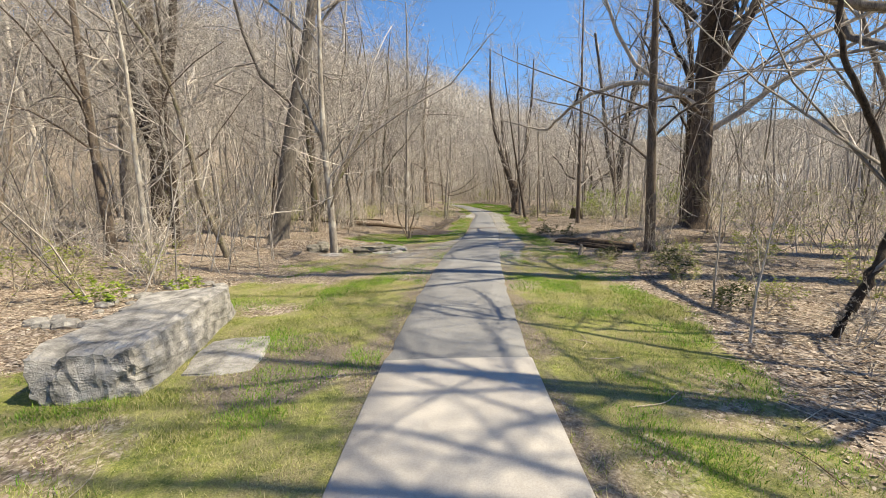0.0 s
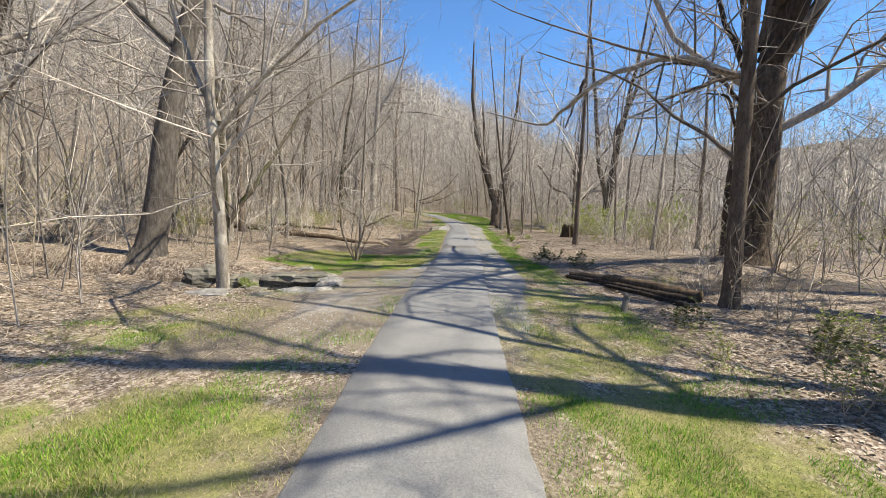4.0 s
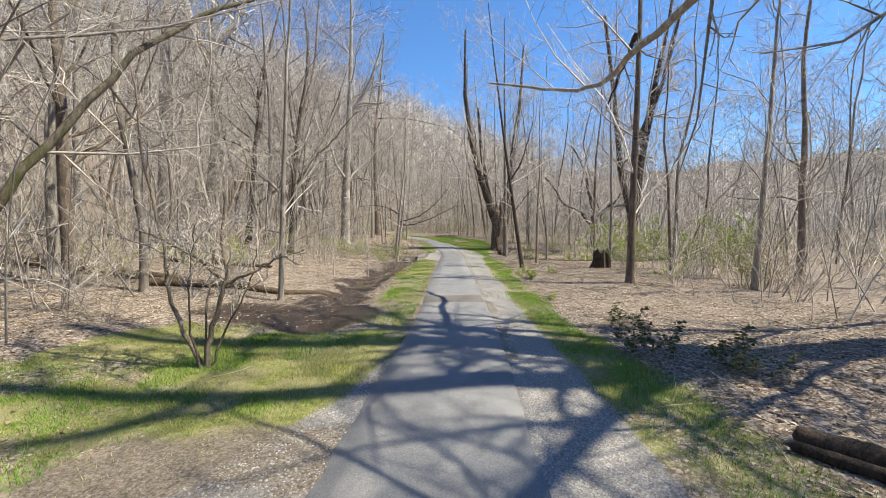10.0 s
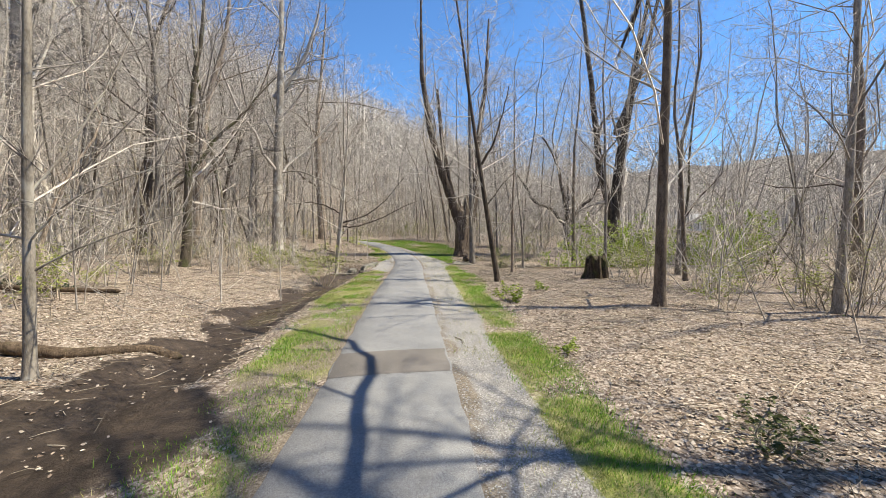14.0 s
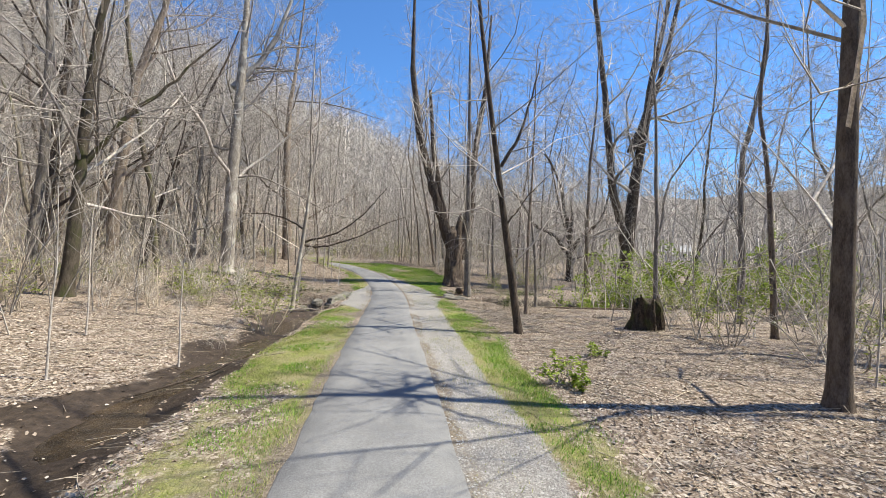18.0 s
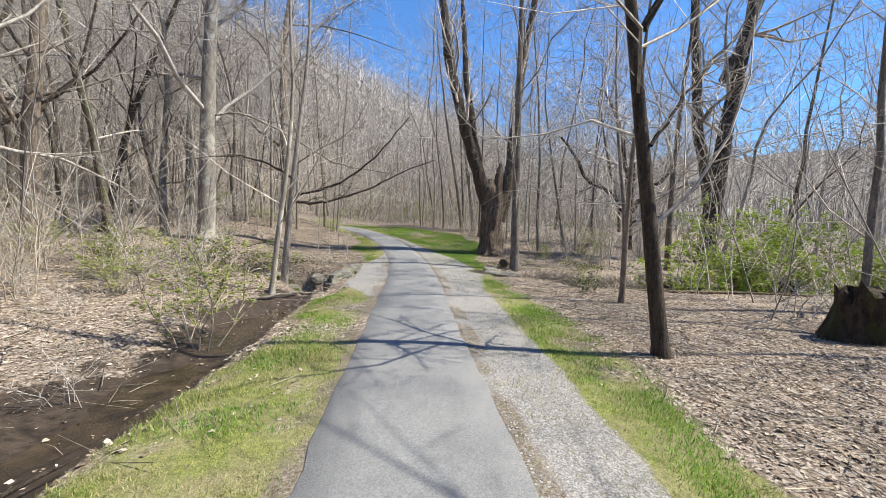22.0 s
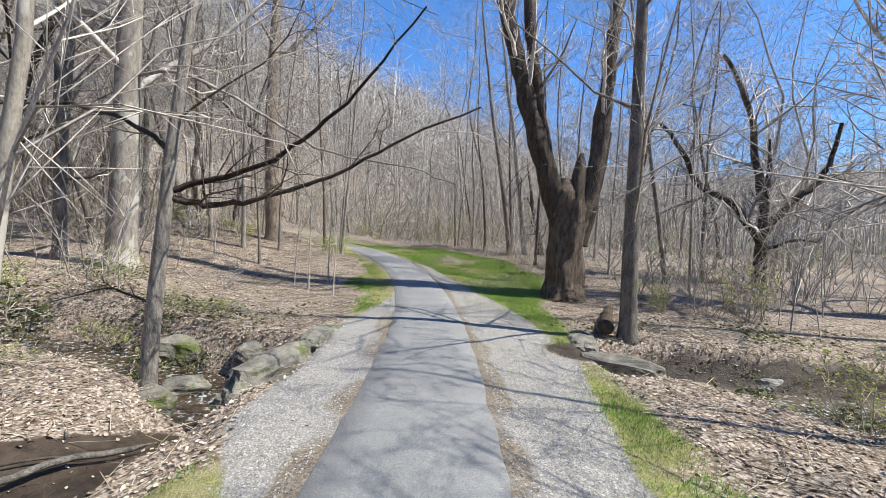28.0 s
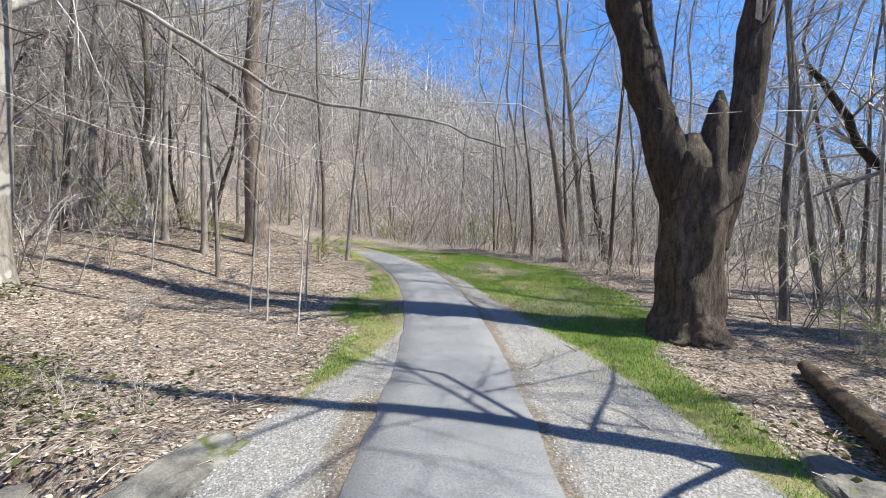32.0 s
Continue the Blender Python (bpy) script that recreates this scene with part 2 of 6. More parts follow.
def ground_mat():
    m, nt, b = shader("woodland_ground", 0.95)
    at = put(nt, "ShaderNodeAttribute")
    at.attribute_name = "zone"
    sep = put(nt, "ShaderNodeSeparateColor")
    nt.links.new(at.outputs["Color"], sep.inputs[0])
    edge = noise_at(nt, 2.2, detail=8, rough=0.7)
    fine = noise_at(nt, 45, detail=5)
    mid = noise_at(nt, 9, detail=6)
    tc = put(nt, "ShaderNodeTexCoord")
    warp = put(nt, "ShaderNodeTexNoise", Scale=22.0, Detail=3.0)
    nt.links.new(tc.outputs["Object"], warp.inputs["Vector"])
    bent = put(nt, "ShaderNodeVectorMath")
    bent.operation = "MULTIPLY_ADD"
    bent.inputs[1].default_value = (0.06, 0.06, 0.06)
    nt.links.new(warp.outputs["Color"], bent.inputs[0])
    nt.links.new(tc.outputs["Object"], bent.inputs[2])

    def leaves_of(scale):
        cell = put(nt, "ShaderNodeTexVoronoi", Scale=scale)
        nt.links.new(bent.outputs[0], cell.inputs["Vector"])
        tone = ramp(nt, cell.outputs["Color"], [(0.26, (0.16, 0.12, 0.092)), (0.42, (0.3, 0.235, 0.185)), (0.56, (0.46, 0.375, 0.3)), (0.72, (0.72, 0.63, 0.54))])
        gap = ramp(nt, cell.outputs["Distance"], [(0.35, (1, 1, 1)), (0.75, (0.6, 0.57, 0.55))])
        return mixed(nt, 1.0, tone, gap, "MULTIPLY")

    leafy = mixed(nt, ramp(nt, noise_at(nt, 14, detail=4), [(0.42, (0, 0, 0)), (0.58, (1, 1, 1))]), leaves_of(22.0), leaves_of(40.0))
    leafy = mixed(nt, calc(nt, "MULTIPLY", mid, 0.3), leafy, (0.17, 0.12, 0.085))
    peb = put(nt, "ShaderNodeTexVoronoi", Scale=80.0)
    nt.links.new(tc.outputs["Object"], peb.inputs["Vector"])
    stony = ramp(nt, peb.outputs["Color"], [(0.1, (0.19, 0.18, 0.172)), (0.6, (0.37, 0.355, 0.34)), (0.95, (0.58, 0.56, 0.54))])
    stony = mixed(nt, calc(nt, "MULTIPLY", edge, 0.35), stony, (0.3, 0.26, 0.21))
    turf = ramp(nt, noise_at(nt, 90, detail=6, rough=0.75), [(0.3, (0.075, 0.12, 0.025)), (0.46, (0.2, 0.245, 0.058)), (0.58, (0.31, 0.32, 0.1)), (0.72, (0.52, 0.47, 0.27))])
    straw = ramp(nt, noise_at(nt, 1.6, detail=8, rough=0.7), [(0.4, (0, 0, 0)), (0.6, (1, 1, 1))])
    turf = mixed(nt, 1.0, turf, ramp(nt, noise_at(nt, 16, detail=6, rough=0.7), [(0.36, (0.5, 0.55, 0.5)), (0.62, (1.25, 1.2, 1.2))]), "MULTIPLY")
    turf = mixed(nt, calc(nt, "MULTIPLY", straw, 0.75), turf, mixed(nt, ramp(nt, noise_at(nt, 120, detail=4), [(0.4, (0, 0, 0)), (0.6, (1, 1, 1))]), (0.2, 0.16, 0.085), (0.46, 0.4, 0.25)))
    mud = ramp(nt, mid, [(0.3, (0.032, 0.024, 0.018)), (0.7, (0.1, 0.073, 0.054))])

    def mask(v):
        s = calc(nt, "ADD", v, calc(nt, "MULTIPLY", calc(nt, "SUBTRACT", edge, 0.5), 1.0))
        s = calc(nt, "ADD", s, calc(nt, "MULTIPLY", calc(nt, "SUBTRACT", fine, 0.5), 0.3))
        mr = put(nt, "ShaderNodeMapRange")
        mr.inputs["From Min"].default_value, mr.inputs["From Max"].default_value = 0.4, 0.62
        nt.links.new(s, mr.inputs["Value"])
        return mr.outputs[0]

    far = put(nt, "ShaderNodeAttribute")
    far.attribute_name = "hillside"
    slope = ramp(nt, noise_at(nt, 0.35, detail=8, rough=0.75), [(0.3, (0.07, 0.058, 0.048)), (0.55, (0.16, 0.132, 0.108)), (0.75, (0.3, 0.25, 0.205))])
    leafy = mixed(nt, far.outputs["Fac"], leafy, slope)
    col = mixed(nt, mask(sep.outputs[0]), leafy, turf)
    col = mixed(nt, mask(sep.outputs[1]), col, stony)
    earth = ramp(nt, noise_at(nt, 38, detail=7, rough=0.8), [(0.36, (0.1, 0.078, 0.055)), (0.5, (0.23, 0.188, 0.145)), (0.64, (0.42, 0.37, 0.3))])
    col = mixed(nt, mask(at.outputs["Alpha"]), col, earth)
    wet = mask(sep.outputs[2])
    col = mixed(nt, wet, col, mud)
    col = mixed(nt, 1.0, col, (0.8, 0.8, 0.8), "MULTIPLY")
    nt.links.new(col, b.inputs["Base Color"])
    nt.links.new(calc(nt, "SUBTRACT", 0.95, calc(nt, "MULTIPLY", wet, 0.45)), b.inputs["Roughness"])
    hgt = calc(nt, "ADD", calc(nt, "MULTIPLY", fine, 0.6), calc(nt, "MULTIPLY", mid, 0.8))
    bump(nt, b, hgt, 0.9, 0.03)
    return m


def slab_mat(name, base, grit, cracks):
    m, nt, b = shader(name, 0.88)
    f = calc(nt, "ADD", calc(nt, "MULTIPLY", noise_at(nt, 70, detail=6, rough=0.8), 0.5), calc(nt, "MULTIPLY", noise_at(nt, 190, detail=3, rough=0.8), 0.5))
    g = noise_at(nt, 1.3, detail=7)
    col = ramp(nt, f, [(0.38, tuple(v * (1 - grit) for v in base)), (0.62, tuple(v * (1 + grit) for v in base))])
    col = mixed(nt, 0.7, col, ramp(nt, g, [(0.3, (0.72, 0.72, 0.74)), (0.7, (1.15, 1.14, 1.12))]), "MULTIPLY")
    st = ramp(nt, noise_at(nt, 5, (1, 0.5, 1), 6), [(0.58, (0, 0, 0)), (0.75, (0.5, 0.5, 0.5))])
    col = mixed(nt, st, col, tuple(v * 0.62 for v in base))
    nt.links.new(col, b.inputs["Base Color"])
    bump(nt, b, f, 0.6, 0.008)
    return m


GROUND = ground_mat()
ASPHALT = slab_mat("worn_asphalt", (0.215, 0.216, 0.217), 0.5, True)
ASPHALT_NEW = slab_mat("asphalt_patch", (0.155, 0.142, 0.13), 0.3, True)
CONCRETE = slab_mat("pale_concrete", (0.4, 0.378, 0.352), 0.2, False)


def water_mat():
    m, nt, b = shader("shallow_water", 0.06)
    b.inputs["Base Color"].default_value = (0.06, 0.045, 0.03, 1)
    b.inputs["Specular IOR Level"].default_value = 0.5
    g = noise_at(nt, 7, (1, 1, 1), 4)
    foam = ramp(nt, noise_at(nt, 11.0, (1, 1, 1), 8, rough=0.75), [(0.53, (0, 0, 0)), (0.68, (1, 1, 1))])
    at = put(nt, "ShaderNodeAttribute")
    at.attribute_name = "foam"
    k = calc(nt, "MULTIPLY", foam, at.outputs["Fac"])
    bed = ramp(nt, noise_at(nt, 3, detail=5), [(0.35, (0.02, 0.015, 0.011)), (0.7, (0.075, 0.052, 0.032))])
    nt.links.new(mixed(nt, k, bed, (0.62, 0.66, 0.68)), b.inputs["Base Color"])
    nt.links.new(calc(nt, "ADD", 0.06, calc(nt, "MULTIPLY", k, 0.5)), b.inputs["Roughness"])
    bump(nt, b, g, 0.35, 0.03)
    return m


WATER = water_mat()


# ---- the plan ----
PATH_Y = [-30, 0, 4, 8, 12, 16, 18, 20, 22, 24, 28, 32, 34, 36, 38, 40, 42, 44, 46, 48, 50, 52, 56, 60, 66, 75, 90]
PATH_X = [0, -0.02, 0.14, 0.5, 0.95, 1.46, 1.73, 2.0, 2.23, 2.46, 2.86, 3.25, 3.435, 3.62, 3.74, 3.86, 3.88, 3.7, 3.25, 2.5, 1.45, 0.0, -4.0, -8, -14, -22, -36]
RISE_Y, RISE_Z = [0, 38, 40, 42, 44, 46, 48, 50, 54, 60, 75], [0, 0, 0.03, 0.11, 0.27, 0.46, 0.64, 0.8, 1.0, 1.2, 1.5]
PATH_X = [x + float(np.interp(y, [0, 4, 8, 9.5, 13, 16, 18, 20.5, 23, 29, 32, 34.5, 36.5, 38, 41], [0.01, -0.04, -0.06, -0.1, -0.04, -0.01, 0.07, 0.04, -0.07, -0.06, -0.06, 0.04, 0.11, 0.08, 0])) for y, x in zip(PATH_Y, PATH_X)]
HALF_Y, HALF_X = [0, 5, 9, 14, 17, 20, 24, 28, 31, 35, 38, 42], [0.74, 0.745, 0.77, 0.785, 0.75, 0.71, 0.72, 0.71, 0.67, 0.66, 0.655, 0.65]
_ys = np.arange(-30, 90.01, 0.25)
_xs = np.interp(_ys, PATH_Y, PATH_X)
for _ in range(3):
    _xs = np.convolve(np.pad(_xs, 6, mode="reflect", reflect_type="odd"), np.ones(13) / 13, "valid")


def rise(y):
    """The walk climbs gently beyond the creek."""
    return np.interp(y, RISE_Y, RISE_Z)


def mid_x(y):
    return np.interp(y, _ys, _xs)


def smooth(a, b, v):
    t = np.clip((v - a) / (b - a), 0, 1)
    return t * t * (3 - 2 * t)


def value_noise(x, y, scale, seed):
    """Smooth lattice noise, 0 to 1, for arrays."""
    u, v = x / scale + 31.7 * seed, y / scale - 17.3 * seed
    i, j = np.floor(u), np.floor(v)
    fu, fv = u - i, v - j
    fu, fv = fu * fu * (3 - 2 * fu), fv * fv * (3 - 2 * fv)

    def at(a, b):
        s = np.sin(a * 127.1 + b * 311.7 + seed * 74.7) * 43758.5453
        return s - np.floor(s)

    return (at(i, j) * (1 - fu) + at(i + 1, j) * fu) * (1 - fv) + (at(i, j + 1) * (1 - fu) + at(i + 1, j + 1) * fu) * fv


def line_dist(x, y, line):
    """Distance of arrays of places from a polyline."""
    best = np.full(np.shape(x), 1e9)
    for (ax, ay), (bx, by) in zip(line, line[1:]):
        dx, dy = bx - ax, by - ay
        t = np.clip(((x - ax) * dx + (y - ay) * dy) / (dx * dx + dy * dy), 0, 1)
        best = np.minimum(best, np.hypot(x - ax - t * dx, y - ay - t * dy))
    return best


# the foot of the wooded hill
HILL_Y, HILL_X = [-40, 0, 20, 40, 60, 80, 100, 120, 150, 220], [0, 0, 2, 4, 8, 24, 42, 60, 85, 120]
DITCH = [(-0.9, 19.5), (-0.7, 22), (-0.52, 24.5), (-0.3, 26.5), (0.02, 28.3), (0.36, 30.3), (0.7, 32.3), (1.0, 34.2), (1.15, 35.6)]
CREEK_L = [(-13, 38.9), (-7, 38.6), (-3.5, 38.4), (-1.3, 38.1), (0.7, 37.35), (1.5, 37.0), (2.1, 36.95)]
CREEK_R = [(6.1, 37.35), (7.6, 37.4), (9.3, 37.0), (10.6, 36.8), (16, 36), (26, 35)]
BROOK_L = [(-16, 15.5), (-9, 14.6), (-5.2, 14.2), (-3.4, 13.9), (-1.8, 13.78)]
BROOK_R = [(5.0, 13.4), (6.5, 14.0), (9, 14.6), (16, 14)]


def bank_dist(x, y, line, near):
    """Distance from a stream's line, shortened on its near side, where the bank falls gently."""
    at = np.interp(x, [p[0] for p in line], [p[1] for p in line])
    return line_dist(x, y, line) * np.where(y < at, 1 - (1 - near) * smooth(6.7, 7.8, np.abs(x)), 1.5)


def height(x, y):
    x, y = np.asarray(x, float), np.asarray(y, float)
    u = x - mid_x(y)
    far = smooth(2.2, 6.0, np.abs(u))
    z = (value_noise(x, y, 2.3, 1) - 0.5) * 0.16 * far + (value_noise(x, y, 0.7, 2) - 0.5) * 0.05 * smooth(1.5, 3, np.abs(u))
    z = z + (value_noise(x, y, 9.0, 3) - 0.5) * 0.5 * smooth(6, 14, np.abs(u))
    left = np.maximum(np.interp(y, HILL_Y, HILL_X) - x - 4.5, 0)
    z = z + 0.22 * smooth(3.2, 7.0, -u) * smooth(11, 17, y) + 0.045 * left + 0.34 * np.maximum(left - 16, 0) * smooth(16, 30, left)
    z = np.where(left > 110, np.minimum(z, 40 + (value_noise(x, y, 40, 5) - 0.5) * 8), z)
    z = z + 0.45 * smooth(1.3, 3.0, -u) * smooth(43, 46.5, y) * smooth(64, 54, y)
    right = np.maximum(u - 4, 0)
    z = z + 0.35 * np.exp(-(((x - 10.2) ** 2 + (y - 16.6) ** 2) / 9.0)) - 0.1 * smooth(0, 12, right) + 0.3 * np.maximum(right - 150, 0) * smooth(150, 260, right)
    ahead = np.maximum(y - 90, 0)
    z = z + 0.16 * np.maximum(ahead - 60, 0)
    behind = np.maximum(-40 - y, 0)
    z = z + 0.2 * np.maximum(behind - 60, 0)
    z = np.minimum(z, 48 + (value_noise(x, y, 60, 7) - 0.5) * 22)
    z = z + rise(y) - 0.02 * smooth(0.72, 0.9, np.abs(u)) - 0.05 * smooth(1.0, 2.4, np.abs(u))
    z = z - 0.2 * (1 - smooth(0.1, 0.85, line_dist(x, y, DITCH) + (value_noise(x, y, 0.8, 61) - 0.5) * 0.5 + (value_noise(x, y, 0.3, 62) - 0.5) * 0.25))
    z = z - 0.8 * (1 - smooth(0.5, 1.15, line_dist(x, y, CREEK_L))) * smooth(-1.5, -1.95, u)
    z = z - 0.55 * np.exp(-((x - 1.15) / 0.7) ** 2 - ((y - 36.1) / 0.75) ** 2) * smooth(-1.75, -2.3, u)
    z = z - 0.75 * (1 - smooth(0.45, 1.1, bank_dist(x, y, CREEK_R, 0.42))) * smooth(2.35, 2.7, u)
    z = z - 0.66 * (1 - smooth(0.45, 0.8, line_dist(x, y, BROOK_L))) * smooth(-2.55, -2.85, u)
    z = z - 0.15 * (1 - smooth(0.3, 1.1, line_dist(x, y, BROOK_R))) * smooth(3.5, 4.2, u)
    return z


def zones(x, y):
    """How much grass, gravel, mud and bare earth there is at each place, 0 to 1."""
    x, y = np.asarray(x, float), np.asarray(y, float)
    u = x - mid_x(y)
    wob = (value_noise(x, y, 1.7, 11) - 0.5) * 0.7
    right_edge = np.interp(y, [-5, 3, 6, 10, 13, 16, 20, 30, 38, 41, 43, 48, 70], [2.6, 2.7, 3.3, 3.5, 3.2, 2.7, 2.25, 2.5, 2.6, 2.6, 4.0, 5.2, 5.5])
    grav_r = np.interp(y, [7, 9.5, 12, 15, 20, 30, 34, 37, 40, 44, 48], [0.8, 1.15, 1.5, 1.6, 1.5, 1.5, 1.7, 2.3, 2.0, 1.2, 0.7])
    grass = smooth(0.2, -0.2, u - right_edge + wob * 0.8) * (u > 0)
    left_edge = np.interp(y, [-5, 3.2, 4.4, 8.4, 11.6, 13.0, 15.5, 16.2, 19.5, 20.5, 22, 34, 35, 38, 39, 41, 44, 46, 70], [7.5, 6.5, 4.4, 4.9, 4.9, 3.6, 4.2, 5.4, 5.0, 1.4, 1.9, 1.9, 0.8, 0.9, 1.9, 1.9, 1.3, 1.1, 1.2])
    grass = np.where(u < 0, smooth(0.2, -0.2, -u - left_edge + wob * np.where(y > 19, 1.7, 1.0)), grass) * smooth(59, 54, y)
    gravel = smooth(0.15, -0.15, u - grav_r + wob * 0.5) * (u > 0) * (0.42 + 0.58 * smooth(9.5, 14, y)) * smooth(7.5, 9.5, y) * smooth(49, 45, y)
    grav_l = np.interp(y, [8.5, 10, 13, 14.6, 16.2, 18, 33, 35, 38.5, 41, 43], [0.6, 2.2, 2.9, 1.9, 1.1, 0.4, 0.6, 1.75, 1.75, 1.0, 0.5])
    gravel = np.where(u < 0, smooth(0.2, -0.2, -u - grav_l + wob * 0.7) * smooth(7.5, 11.0, y) * np.where(y < 14.6, 0.62, 1), gravel)
    patchy = value_noise(x, y, 1.3, 13)
    grass = grass * np.where(y < 12, 0.5 + 0.5 * smooth(0.15, 0.55, patchy), 0.36 + 0.72 * patchy)
    grass = grass * (0.68 + 0.5 * value_noise(x, y, 0.42, 14))
    grass = grass * np.where(u > 0, 1 - 0.42 * smooth(6.5, 9, y) * smooth(17, 15, y), 1)
    grass = grass * np.where(u < 0, 1 - 0.5 * smooth(6.8, 9.5, y) * smooth(16.3, 15.1, y), 1)
    mud = (1 - smooth(0.48, 1.05, line_dist(x, y, DITCH) + wob * 0.5 + (value_noise(x, y, 0.45, 63) - 0.5) * 0.8 + (value_noise(x, y, 0.17, 64) - 0.5) * 0.4)) * smooth(18.5, 20.5, y)
    for line in (CREEK_L, CREEK_R, BROOK_L, BROOK_R):
        mud = np.maximum(mud, 0.9 * (1 - smooth(0.35, 0.85, line_dist(x, y, line) + wob * 0.3)))
    mud = np.maximum(mud, 0.9 * (1 - smooth(0.7, 1.7, np.hypot((x + 1.3) / 1.5, y - 20.4) + wob)) * (u < -1.0))
    mud = mud * np.where(y < 24, np.abs(u + 0.3) > 0.9, np.abs(u + 0.3) > 1.9)
    bare = 0.95 * (1 - smooth(0.5, 1.1, np.hypot((x + 1.75), (y - 4.1) * 0.8)))
    earth = np.where(u < 0, smooth(0.3, -0.3, -u - 3.2 + wob) * smooth(7.4, 10.4, y) * smooth(16.1, 15.2, y) * (0.36 + 0.5 * value_noise(x, y, 0.9, 23)), 0)
    earth = np.maximum(earth, 0.62 * smooth(1.5, 0.8, np.abs(u)) * smooth(16, 8, y) * (0.5 + value_noise(x, y, 0.8, 29)))
    earth = np.maximum(earth, 0.5 * smooth(2.4, 1.4, -u) * (u < 0) * smooth(18.5, 20, y) * smooth(27, 22, y) * (0.6 + value_noise(x, y, 1.1, 31)))
    earth = np.maximum(earth, 0.75 * smooth(1.05, 0.8, np.abs(u)) * smooth(14, 18, y) * (0.35 + value_noise(x, y, 0.6, 67)))
    return grass * (1 - mud), gravel * (1 - mud), mud, np.maximum(earth, bare)


# ---- building helpers ----
def part(name, mesh_or_bm, mat, parent=None, label=""):
    if isinstance(mesh_or_bm, bmesh.types.BMesh):
        me = bpy.data.meshes.new(name)
        mesh_or_bm.to_mesh(me)
        mesh_or_bm.free()
    else:
        me = mesh_or_bm
    if mat and not me.materials:
        me.materials.append(mat)
    ob = new(name, me)
    if parent:
        ob.parent = parent
    if label:
        ob["label"] = label
    return ob


def mesh_of(name, verts, faces, mat, smooth_faces=False):
    """A mesh from an array of places and an array of equal-sided faces."""
    verts, faces = np.asarray(verts, np.float32), np.asarray(faces, np.int32)
    me = bpy.data.meshes.new(name)
    me.vertices.add(len(verts))
    me.vertices.foreach_set("co", verts.ravel())
    k = faces.shape[1]
    me.loops.add(faces.size)
    me.loops.foreach_set("vertex_index", faces.ravel())
    me.polygons.add(len(faces))
    me.polygons.foreach_set("loop_start", np.arange(0, faces.size, k, dtype=np.int32))
    me.polygons.foreach_set("loop_total", np.full(len(faces), k, np.int32))
    if smooth_faces:
        me.polygons.foreach_set("use_smooth", np.ones(len(faces), bool))
    me.update(calc_edges=True)
    me.materials.append(mat)
    return me


